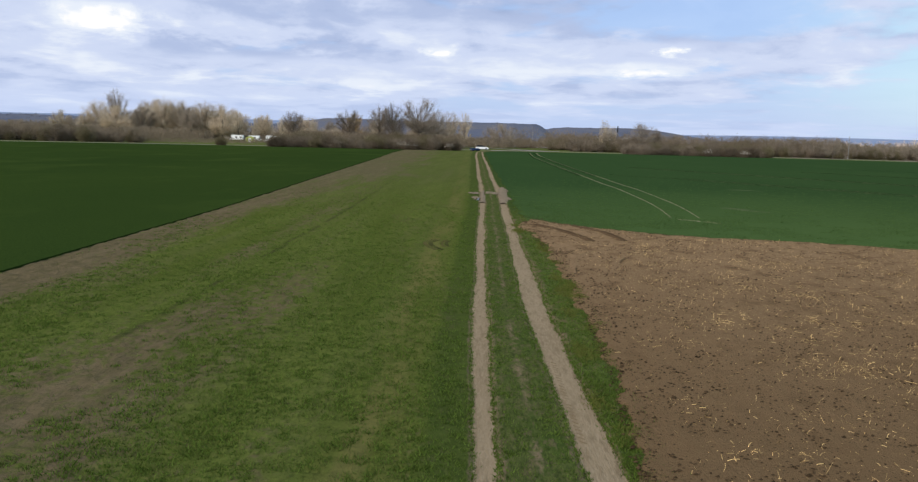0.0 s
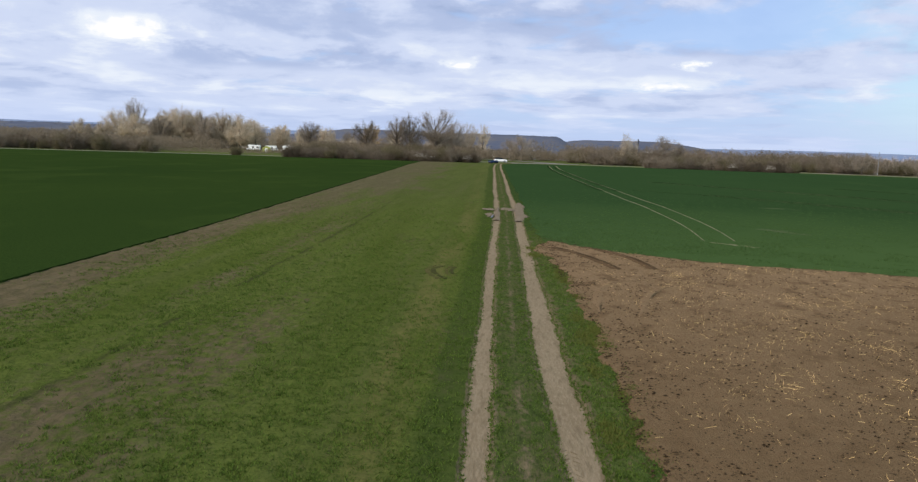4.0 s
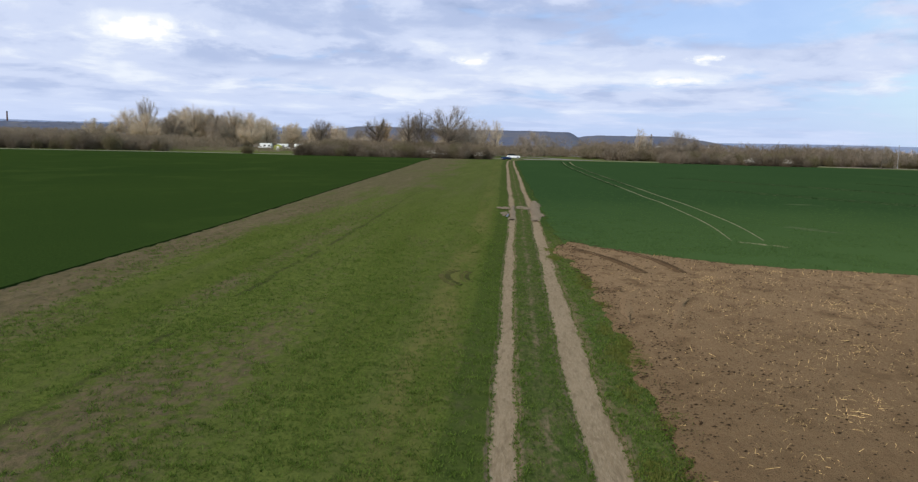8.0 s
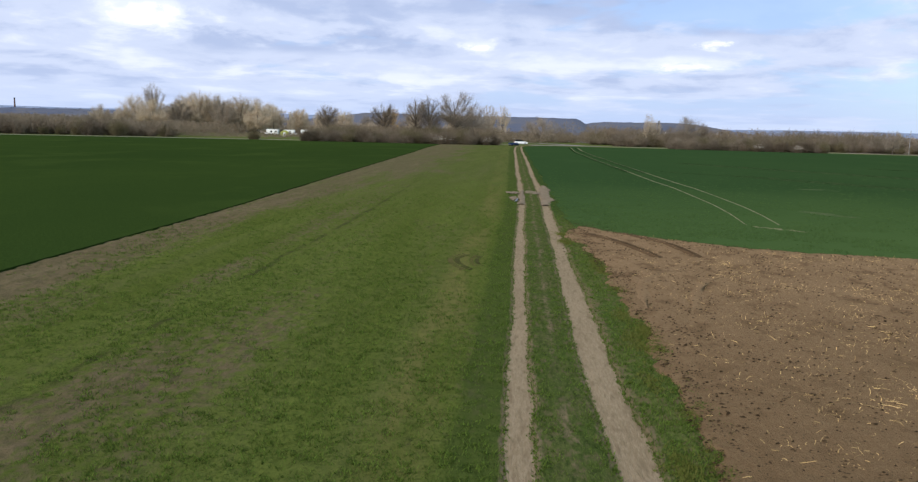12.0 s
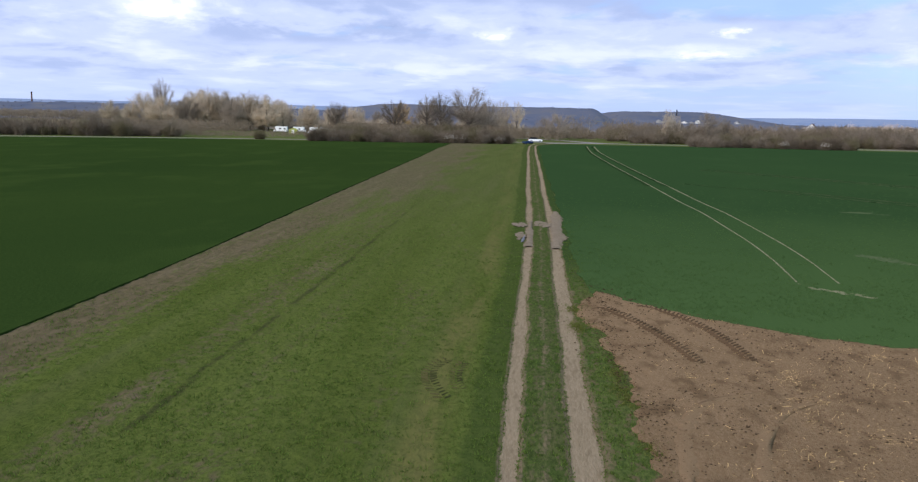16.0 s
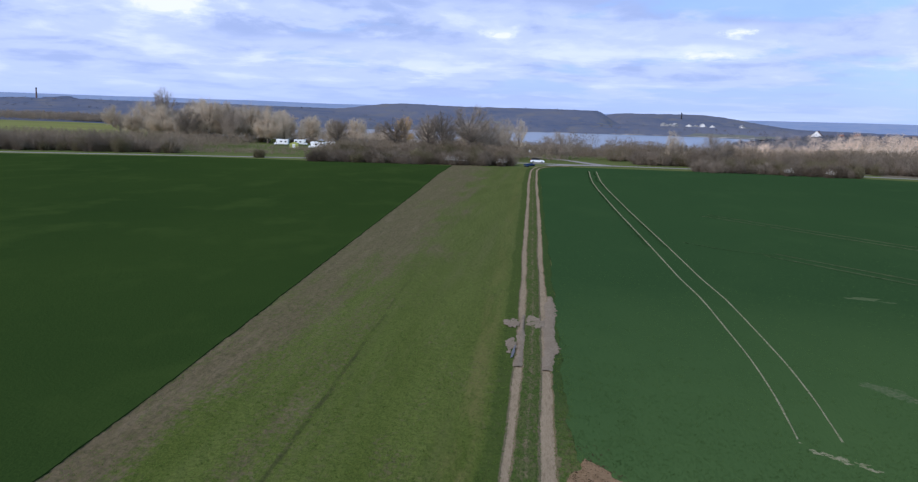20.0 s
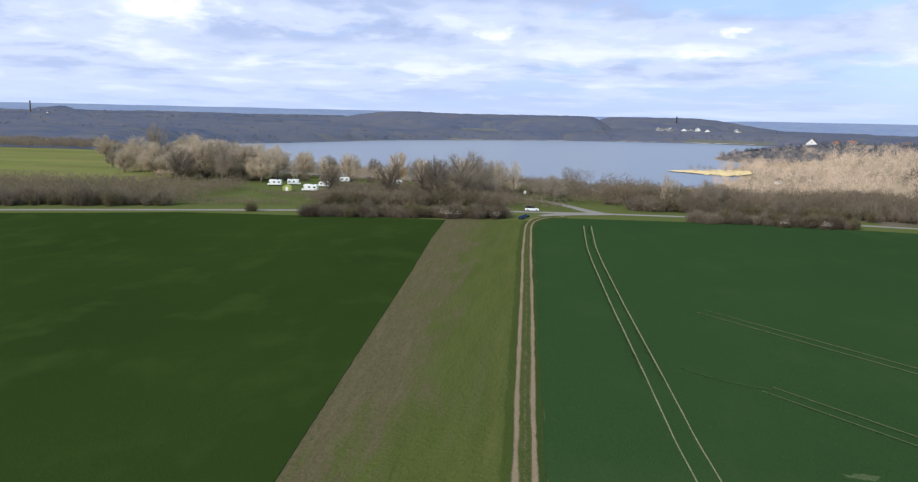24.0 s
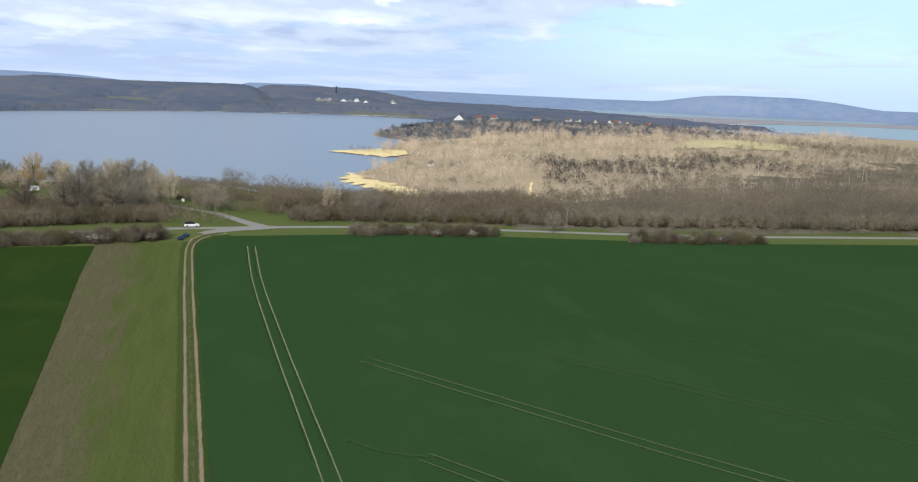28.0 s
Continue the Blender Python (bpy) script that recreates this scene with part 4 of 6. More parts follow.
for k, (x, y, a, b, n) in enumerate([(0.0, 79.0, 1.5, 0.55, 28), (0.2, 73.0, 1.7, 0.5, 28), (1.65, 79.4, 1.5, 0.7, 30), (2.95, 73.5, 2.4, 0.42, 28), (2.9, 83.0, 2.4, 0.42, 26)]):
    blotches(f"mud_patch_{k + 3}", x, y, a, b, 90, n, MUD, "ragged churned mud beside the ruts", 60 + k, 0.10)
ribbon("puddle", [(0.42, 70.2), (0.46, 71.8), (0.5, 73.0)], [0.1, 0.26, 0.1], 0.112, PUDDLE, "narrow dark puddle in the mud", "puddle", 0.1, 0.03)
ROAD_PTS = [(-420, 186), (-260, 222), (-158, 251), (-126, 259.5), (-92, 267.5), (-50, 277), (-6.5, 284.8), (15.5, 284.5), (36, 284.5), (60, 282), (92, 274.5), (131, 263.5), (176, 254.5), (228, 249), (420, 235)]
ribbon("road", ROAD_PTS, 3.6, 0.03, ROAD, "narrow pale asphalt lane along the field", "road", 2.0, 0.05, True)
ribbon("road_branch", [(20, 284.5), (14.5, 293), (10.6, 303.5), (5.2, 314), (-8.6, 330), (-19, 343), (-41, 358), (-62, 352), (-90, 344)], [5.0, 3.4, 3.0, 2.8, 2.6, 2.6, 2.4], 0.11, ROAD, "pale lane leading down to the lakeside camp", "road", 1.5, 0.08, True)
ribbon("road_apron", [(0.8, 274.6), (5.5, 279), (13, 283.2), (24, 284.3)], [3.4, 6.0, 7.5, 4.0], 0.115, ROAD, "widened gravel mouth where track meets lane", "road", 0.8, 0.12, True)
ribbon("path", [(153, 400), (163, 420), (166, 436), (178, 462), (186, 480), (201, 515)], [2.0, 2.4, 1.6, 1.2], 0.5, SAND, "pale sandy footpath between bare birches", "path", 1.5, 0.3, True)
ribbon("beach", [(136, 470), (124, 492), (110, 526), (98, 577), (101, 610)], [10, 20, 22, 18, 6], 1.2, SAND, "tawny reed and sand fringe on the shore", "beach", 2.0, 2.8, True)
ribbon("beach_spit", [(114, 809), (135, 806), (160, 803), (185, 800)], [4, 46, 92, 50], 0.9, SAND, "golden sand spit reaching into the lake", "beach", 2.0, 2.6, True)
ribbon("sand_hill", [(418, 705), (455, 715), (500, 722), (545, 738), (596, 765)], [8, 55, 95, 70, 8], 0.5, DUNE, "pale bare sandy hilltop among the birches", "sand", 4.0, 3.0, True)
ribbon("far_beach", [(-200, 1572), (-50, 1692), (160, 1768), (320, 1778), (405, 1712)], 7.0, 0.7, PALE_SHORE, "thin pale shoreline across the lake", "beach", 12.0, 1.5, True)
ribbon("sand_bar", [(1240, 1880), (1560, 2140), (1960, 2230), (2400, 2050)], 22.0, 0.9, PALE_SHORE, "long pale sand bank between two lakes", "beach", 20.0, 3, True)


def build_left_meadow():
    us, vs = np.linspace(-420, -165, 40), np.linspace(0, 1, 40)
    X = np.repeat(us[None], 40, 0)
    Y = 345 + vs[:, None] * (590 - 345 - 0.35 * np.clip(X + 330, 0, 400))
    Z = land_z(X, Y) + 0.3
    i = (np.arange(39)[:, None] * 40 + np.arange(39)[None]).ravel()
    structure(mesh_object("meadow", np.stack([X, Y, Z], -1).reshape(-1, 3), np.stack([i, i + 1, i + 41, i + 40], 1), SUNNY, smooth=True), "bright green pasture behind the hedge", "meadow")


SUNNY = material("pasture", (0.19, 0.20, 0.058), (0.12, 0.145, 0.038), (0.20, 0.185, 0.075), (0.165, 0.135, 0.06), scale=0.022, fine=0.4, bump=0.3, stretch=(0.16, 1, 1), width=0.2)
build_left_meadow()

# ---- trees and bushes ----


def tube(V, F, a, b, ra, rb, sides):
    """A tapered limb from a to b."""
    ax = (b - a) / max(1e-6, np.linalg.norm(b - a))
    u = np.cross(ax, (0.31, 0.87, 0.38))
    u /= np.linalg.norm(u)
    v = np.cross(ax, u)
    n = len(V)
    for p, r in ((a, ra), (b, rb)):
        for k in range(sides):
            t = 6.28319 * k / sides
            V.append(p + r * (math.cos(t) * u + math.sin(t) * v))
    for k in range(sides):
        j = (k + 1) % sides
        F.append((n + k, n + j, n + sides + j, n + sides + k))


def twigs_from(points, dirs, lengths, width, g):
    """One thin tapering twig for each start."""
    n = len(points)
    side = np.cross(dirs, g.normal(size=(n, 3)))
    side /= np.linalg.norm(side, axis=1)[:, None] + 1e-9
    w = width * g.uniform(0.6, 1.3, n)[:, None]
    V = np.stack([points - side * w, points + side * w, points + dirs * lengths[:, None]], 1).reshape(-1, 3)
    return V, np.arange(3 * n).reshape(-1, 3)


def grow(seed, height, width, base, limbs, subs, twig_n, twig_len, trunk_r, twig_w=0.024, squareness=0.0, lift=0.25, fork=0.52):
    """A leafless tree: a trunk, limbs that bend up into an egg-shaped crown, branches along them, and twigs at the ends."""
    g = np.random.default_rng(seed)
    TV, TF, CV, CF, ends = [], [], [], [], []
    top = np.array((g.normal(0, 0.03) * height, g.normal(0, 0.03) * height, height * 0.80))
    mid = np.array((g.normal(0, 0.02) * height, g.normal(0, 0.02) * height, height * 0.40))
    spine = lambda f: (1 - f) ** 2 * np.zeros(3) + 2 * f * (1 - f) * mid + f * f * top
    for k in range(6):
        tube(TV, TF, spine(k / 6) - np.array((0, 0, 0.3 if k == 0 else 0)), spine((k + 1) / 6), trunk_r * (1 - k / 6.6), trunk_r * (1 - (k + 1) / 6.6), 6)
    cz, rz = height * (1 + base) / 2, height * (1 - base) / 2
    for k in range(limbs):
        u = g.uniform(-0.6, 1.0)
        az = 2.399963 * k + g.normal(0, 0.3)
        rad = math.sqrt(max(0.02, 1 - abs(u) ** (2 + squareness))) * width / 2 * g.uniform(0.72, 1.08)
        end = np.array((math.cos(az) * rad, math.sin(az) * rad, cz + u * rz * g.uniform(0.82, 0.97)))
        start = spine(np.clip((end[2] / height) * g.uniform(fork - 0.1, fork + 0.16), base * 0.8, 0.92))
        bend = (start + end) / 2 + np.array((math.cos(az), math.sin(az), 0)) * width * 0.07 - np.array((0, 0, height * 0.03)) + g.normal(0, 0.03 * height, 3)
        path = [(1 - f) ** 2 * start + 2 * f * (1 - f) * bend + f * f * end for f in np.linspace(0, 1, 6)]
        r = trunk_r * g.uniform(0.14, 0.26)
        for a, c, q in zip(path, path[1:], range(5)):
            tube(TV, TF, a, c, r * (1 - q / 5.8), r * (1 - (q + 1) / 5.8), 4)
        for _ in range(subs):
            f = g.uniform(0.18, 1.0) ** 0.75
            a = (1 - f) ** 2 * start + 2 * f * (1 - f) * bend + f * f * end
            d = end - start
            d = d / np.linalg.norm(d) * 0.7 + g.normal(0, 0.55, 3) + np.array((0, 0, lift))
            d /= np.linalg.norm(d)
            ln = width * g.uniform(0.08, 0.19)
            c = a + d * ln * 0.5
            d2 = d + g.normal(0, 0.3, 3) + np.array((0, 0, lift))
            e = c + d2 / np.linalg.norm(d2) * ln * 0.5
            tube(CV, CF, a, c, r * 0.34, r * 0.22, 3)
            tube(CV, CF, c, e, r * 0.22, r * 0.08, 3)
            ends.append((a, e, d2 / np.linalg.norm(d2)))
    A, E, D = (np.array([t[k] for t in ends]) for k in range(3))
    i = g.integers(0, len(ends), twig_n)
    S = A[i] + (E[i] - A[i]) * g.uniform(0.15, 1.05, twig_n)[:, None]
    S += g.normal(0, 0.034 * width, (twig_n, 3))
    dirs = D[i] * 0.6 + g.normal(0, 0.6, (twig_n, 3)) + np.array((0, 0, lift))
    dirs /= np.linalg.norm(dirs, axis=1)[:, None]
    V, F = twigs_from(S, dirs, twig_len * g.uniform(0.5, 1.4, twig_n), twig_w, g)
    C = np.array(CV).reshape(-1, 3)
    faces = [tuple(x) for x in CF] + [tuple(x) for x in (F + len(C)).tolist()]
    return np.array(TV), TF, np.concatenate([C, V]), faces


def make_tree(name, seed, height, mat, label, category="tree", **kw):
    e = thing(name, (0, 0, 0), label=label, category=category)
    tv, tf, cv, cf = grow(seed, height, **kw)
    np_part("trunk", tv, tf, kw_bark(mat), e)
    np_part("crown", cv, cf, mat, e)
    return e


def kw_bark(mat):
    return BIRCH if mat is BIRCH else BARK


ROUND = dict(width=11.5, base=0.12, limbs=44, subs=28, twig_n=24000, twig_len=0.8, trunk_r=0.36, twig_w=0.009, lift=0.1, fork=0.72)
OAK = dict(width=9.4, base=0.30, limbs=44, subs=26, twig_n=13000, twig_len=0.6, trunk_r=0.55, twig_w=0.008, lift=0.0, fork=0.72)
BROAD = dict(width=14.0, base=0.24, limbs=56, subs=28, twig_n=20000, twig_len=0.8, trunk_r=0.6, twig_w=0.008, lift=0.0, squareness=0.3, fork=0.72)
POPLAR = dict(width=5.6, base=0.06, limbs=34, subs=20, twig_n=12000, twig_len=0.8, trunk_r=0.24, twig_w=0.010, lift=0.35)
WILLOW = dict(width=13.0, base=0.02, limbs=60, subs=26, twig_n=38000, twig_len=0.9, trunk_r=0.38, twig_w=0.010, lift=0.1)
VASE = dict(width=10.5, base=0.08, limbs=50, subs=26, twig_n=26000, twig_len=0.85, trunk_r=0.42, twig_w=0.009, lift=0.2)

BROAD_LABEL = "tall leafless broad-crowned tree with fine grey twigs"
KINDS = {
    "oak": make_tree("oak_tree", 11, 13.5, TWIG_SCRUB, "dark leafless oak with a round branching crown", **OAK),
    "oak2": make_tree("oak_tree", 12, 14.5, TWIG_GREY, "leafless oak with crooked spreading limbs", **OAK),
    "broad": make_tree("broad_tree", 13, 17.5, TWIG_GREY, BROAD_LABEL, **BROAD),
    "poplar": make_tree("poplar_tree", 15, 14, TWIG_PALE, "slender pale leafless poplar by the lane", **POPLAR),
    "willow": make_tree("willow_tree", 16, 18, TWIG_PALE, "pale budding willow with a dense rounded crown", **WILLOW),
    "willow2": make_tree("willow_tree", 17, 14, TWIG_PALE, "pale tan budding tree in the lakeside row", **dict(WILLOW, width=9.5)),
    "grey": make_tree("ash_tree", 18, 14, TWIG_GREY, "grey-brown leafless tree in the lakeside row", **ROUND),
    "golden": make_tree("golden_willow_tree", 19, 12, TWIG_ORANGE, "golden willow with yellow-orange twigs", **dict(WILLOW, width=8.5, twig_n=6500)),
    "vase": make_tree("ash_tree", 21, 20, TWIG_GREY, "tall brown leafless tree with upswept limbs by the pasture", **VASE),
    "tan": make_tree("alder_tree", 22, 14, TWIG_PALE, "tan budding alder with upright limbs in the lakeside row", **dict(VASE, width=7.5)),
    "brown": make_tree("alder_tree", 23, 14, TWIG_GREY, "brown bare alder with upright limbs in the lakeside row", **dict(VASE, width=8.0)),
    "small": make_tree("young_tree", 20, 8.5, TWIG_GREY, "small leafless tree at the lane junction", **dict(POPLAR, width=4.0)),
}
BASE_H = {"oak": 13.5, "oak2": 14.5, "broad": 17.5, "poplar": 14, "willow": 18, "willow2": 14, "grey": 14, "golden": 12, "small": 8.5, "vase": 20, "tan": 14, "brown": 14}
TREES = [("willow2", -268, 512, 13.5), ("vase", -190.5, 420, 24), ("willow", -193, 408, 18), ("tan", -176, 424, 19), ("willow2", -166, 412, 18), ("tan", -158, 418, 17), ("brown", -150, 410, 16), ("tan", -184, 440, 17), ("willow2", -160, 381, 14), ("tan", -148, 375, 19),
         ("oak2", -137, 370, 14.5), ("brown", -152, 398, 16.7), ("tan", -129, 374, 17.4), ("willow2", -123, 381, 15.5), ("poplar", -113, 372, 12.5), ("poplar", -105, 371, 10.5),
         ("oak", -72, 306, 12.5), ("tan", -89, 402, 12), ("oak", -51.5, 306, 13.5), ("golden", -64, 392, 13.5), ("oak2", -40, 306, 14.5), ("oak2", -35, 304.5, 15.5),
         ("broad", -25.5, 307, 17.8), ("grey", -19, 313, 13.5), ("poplar", -15, 331, 14), ("poplar", -10, 333, 13.8), ("grey", 5.2, 318, 9.5), ("grey", 1, 322, 8),
         ("brown", -170, 420, 14.9), ("tan", -140, 418, 14.9), ("willow2", -128, 415, 13.8), ("tan", -112, 410, 12.1), ("brown", -99, 405, 10.6), ("grey", -45, 398, 10),
         ("tan", -196, 398, 12.3), ("willow2", -178, 392, 14.9), ("tan", -166, 402, 15), ("brown", -155, 368, 14.6), ("tan", -146, 404, 16.1), ("willow2", -142, 380, 16.8), ("tan", -136, 396, 14.9),
         ("brown", -133, 366, 13.4), ("tan", -121, 398, 13.8), ("willow2", -119, 368, 13.4), ("tan", -108, 396, 12.6), ("poplar", -98, 392, 11), ("poplar", -84, 396, 11.5), ("brown", -76, 398, 10),
         ("grey", -56, 396, 10), ("tan", -52, 388, 11), ("grey", -28, 392, 11.5), ("willow2", -22, 398, 10), ("grey", 54, 297, 10.5), ("oak2", 60, 303, 8.5), ("poplar", 43, 312, 11.5), ("poplar", 46.5, 315, 9.5), ("grey", 109.5, 268.5, 7),
         ("tan", -34, 386, 12), ("brown", -218, 428, 10.1), ("small", -228, 330, 8), ("tan", -205, 470, 13.8)]
g = np.random.default_rng(5)
used = set()
for kind, x, y, h in TREES:
    m = pose(x, y, ground_at(x, y), 0, 0, g.uniform(0, 360))
    k = h / BASE_H[kind]
    if kind in used:
        ob = copy_thing(KINDS[kind], m)
    else:
        used.add(kind)
        ob = KINDS[kind]
        ob.matrix_basis = m
    w = k * g.uniform(0.92, 1.12)
    if kind in ("willow", "willow2", "tan", "brown"):
        w *= 1.3
    ob.scale = (w, w, k)
    tagged(ob, group="trees along the lane and lake")


def make_bush(name, seed, mat, label, width=4.6, height=3.4, stems=16, twig_n=4200, blossom=False):
    """A leafless thicket: stems from the ground, an uneven cloud of twigs."""
    gg = np.random.default_rng(seed)
    e = thing(name, (0, 0, 0), label=label, category="bush")
    SV, SF, pts, dirs = [], [], [], []
    for _ in range(stems):
        az, lean = gg.uniform(0, 6.283), gg.uniform(0.1, 0.9)
        p = np.array((gg.normal(0, width * 0.12), gg.normal(0, width * 0.12), -0.2))
        d = np.array((math.cos(az) * lean, math.sin(az) * lean, 1.0))
        ln = height * gg.uniform(0.55, 1.0) * (1 - 0.25 * lean)
        r = 0.05
        for k in range(4):
            d = d + gg.normal(0, 0.15, 3)
            d /= np.linalg.norm(d)
            q = p + d * ln / 4
            tube(SV, SF, p, q, r, r * 0.7, 3)
            for _ in range(twig_n // (stems * 4)):
                f = gg.uniform()
                pts.append(p + (q - p) * f + gg.normal(0, width * 0.07, 3) * (0.5 + k * 0.3))
                dirs.append(d + gg.normal(0, 0.7, 3))
            p, r = q, r * 0.7
    pts, dirs = np.array(pts), np.array(dirs)
    pts[:, 2] = np.abs(pts[:, 2])
    dirs /= np.linalg.norm(dirs, axis=1)[:, None]
    V, F = twigs_from(pts, dirs, gg.uniform(0.35, 1.2, len(pts)), 0.026, gg)
    np_part("stem_clump", np.array(SV), SF, BARK, e)["kind"] = "stuff"
    np_part("crown", V, F, mat, e)
    if blossom:
        n = 2600
        top = pts[gg.integers(0, len(pts), n)]
        top = top[top[:, 2] > height * 0.45]
        dd = gg.normal(size=(len(top), 3))
        dd /= np.linalg.norm(dd, axis=1)[:, None]
        V, F = twigs_from(top, dd, gg.uniform(0.12, 0.3, len(top)), 0.10, gg)
        np_part("blossom", V, F, BLOSSOM, e, "pale early blossom")
    return e


BUSH = [make_bush("hedge_bush", 31, TWIG_DARK, "dense brown leafless hedge bush"), make_bush("hedge_bush", 32, TWIG_OLIVE, "olive-brown tangled hedge thorn bush", width=5.4, height=3.2),
        make_bush("hedge_bush", 33, TWIG_SCRUB, "wide grey-brown leafless thicket bush", width=5.4, height=3.8), make_bush("thorn_bush", 34, TWIG_DARK, "hedge bush dotted with early white blossom", blossom=True),
        make_bush("scrub_bush", 35, TWIG_OLIVE, "tall leafless scrub behind the lane", width=6.0, height=5.5, stems=22, twig_n=5200),
        make_bush("scrub_bush", 36, TWIG_SCRUB, "tall grey leafless scrub behind the lane", width=6.0, height=6.0, stems=22, twig_n=5200),
        make_bush("scrub_bush", 37, TWIG_PALE, "pale tan leafless scrub near the lake", width=5.5, height=5.5, stems=20, twig_n=4600)]
first_use = [True] * len(BUSH)


def plant(i, x, y, k, group, squash=1.0, z=None):
    m = pose(x, y, ground_at(x, y) if z is None else z, 0, 0, g.uniform(0, 360))
    ob = BUSH[i] if first_use[i] else copy_thing(BUSH[i], m)
    first_use[i] = False
    ob.matrix_basis = m
    ob.scale = (k, k * g.uniform(0.85, 1.15), k * squash)
    return tagged(ob, group=group)


def hedge(x0, y0, x1, y1, n, group, size=1.0, kinds=(0, 1, 2), rows=2, squash=1.0):
    for k in range(n):
        f = (k + 0.5) / n
        for r in range(rows):
            plant(kinds[g.integers(len(kinds))], x0 + (x1 - x0) * f + g.normal(0, 0.8), y0 + (y1 - y0) * f + r * 2.4 + g.normal(0, 1.1), size * g.uniform(0.65, 1.3), group, squash)


# in front of the lane
hedge(-67, 257, -9, 266.5, 26, "hedge bushes along the lane", 1.02, (0, 1, 2, 0), 3, 1.0)
for x, y, k in ((-12.1, 264.0, 0.75), (-27, 262.2, 0.9), (-24, 262.6, 0.8), (69, 263.5, 0.75), (80, 262, 0.7), (147, 245.5, 0.8), (156, 245, 0.7)):
    plant(3, x, y, k, "blossoming bushes in the hedge")
plant(1, -86, 265.5, 0.9, "hedge bushes along the lane")
hedge(45, 271, 89, 263, 20, "hedge bushes along the lane", 0.98, (0, 1, 2), 2, 1.0)
hedge(129, 249.5, 170, 243, 18, "hedge bushes along the lane", 0.9, (0, 1, 2), 2, 1.0)
# behind the lane
hedge(-262, 238, -116, 274, 31, "scrub behind the lane", 1.0, (4, 5, 0, 5), 3)
hedge(-70, 287, -12, 299, 19, "scrub behind the lane", 0.9, (4, 5, 2), 3)
hedge(30, 298, 120, 282, 25, "scrub behind the lane", 0.85, (4, 5, 1, 5), 3)
hedge(120, 281, 275, 258, 34, "scrub behind the lane", 0.68, (4, 5, 4), 3)
hedge(-70, 326, -30, 332, 9, "scrub by the camp", 0.6, (1, 2, 5), 1)
hedge(-30, 350, 20, 345, 12, "scrub by the camp", 0.7, (5, 2, 4), 2)
hedge(22, 318, 112, 345, 20, "scrub towards the lake", 0.95, (5, 4, 5), 2)
hedge(-175, 385, -40, 378, 18, "scrub under the lakeside trees", 0.7, (6, 5, 2), 2)


def woods(name, places, heights, twig_mat, label, twig_n=34, twig_w=0.10, trunk=True, seed=1, crown_w=0.16):
    """Many bare trees as one stand: pale stems and a loose crown of twigs each."""
    gg = np.random.default_rng(seed)
    P = np.asarray(places, float)
    Z = land_z(P[:, 0], P[:, 1])
    n = len(P)
    h = np.asarray(heights, float)
    ob = None
    # crowns
    idx = np.repeat(np.arange(n), twig_n)
    f = gg.beta(1.6, 1.3, len(idx))
    rad = h[idx] * crown_w * np.sin(np.clip(f * 0.85 + 0.15, 0, 1) * math.pi) ** 0.6
    az = gg.uniform(0, 6.283, len(idx))
    rr = rad * np.sqrt(gg.uniform(0, 1, len(idx)))
    S = np.stack([P[idx, 0] + rr * np.cos(az), P[idx, 1] + rr * np.sin(az), Z[idx] + h[idx] * (0.18 + 0.72 * f)], 1)
    D = np.stack([np.cos(az) * 0.6, np.sin(az) * 0.6, np.full(len(idx), 0.75)], 1) + gg.normal(0, 0.45, (len(idx), 3))
    D /= np.linalg.norm(D, axis=1)[:, None]
    V, F = twigs_from(S, D, h[idx] * gg.uniform(0.10, 0.26, len(idx)), twig_w, gg)
    ob = tagged(mesh_object(name, V, F, twig_mat), label, "woods", kind="stuff")
    if trunk:
        TV, TF = [], []
        for k in np.flatnonzero(gg.uniform(0, 1, n) < trunk):
            r = 0.016 * h[k]
            a = np.array((P[k, 0], P[k, 1], Z[k] - 0.3))
            b = a + np.array((gg.normal(0, 0.05) * h[k], gg.normal(0, 0.05) * h[k], h[k] * 0.8))
            tube(TV, TF, a, b, r, r * 0.35, 3)
        part_ob = mesh_object("stems", np.array(TV), TF, BIRCH)
        part_ob.parent = ob
        part_ob["kind"] = "stuff"
    return ob


def scatter(n, x0, x1, y0, y1, keep, seed):
    gg = np.random.default_rng(seed)
    x, y = gg.uniform(x0, x1, n), gg.uniform(y0, y1, n)
    ok = keep(x, y)
    return np.stack([x[ok], y[ok]], 1)


on_land = lambda x, y, m=6: shore_distance(x, y, LAKE) > m
clear = lambda x, y: (np.abs(x - np.interp(y, [360, 400, 420, 436, 462, 480, 515], [140, 153, 163, 166, 178, 186, 201])) > 5) | (y > 525)
no_sand = lambda x, y: ((x - 502) / 84) ** 2 + ((y - 718) / 52) ** 2 > 1 + 0.5 * waves(x, y, 13.0)
right_edge = lambda x, y: x < 0.95 * (y - 25) + 120
# near side of the sunlit woods; sun and shade are put into twig colours
edge = lambda x, y: y - np.interp(x, [100, 165, 195, 228, 332, 420, 564, 700, 900], [365, 400, 490, 548, 596, 618, 735, 850, 1040]) - 25 * waves(x, y, 4.0)
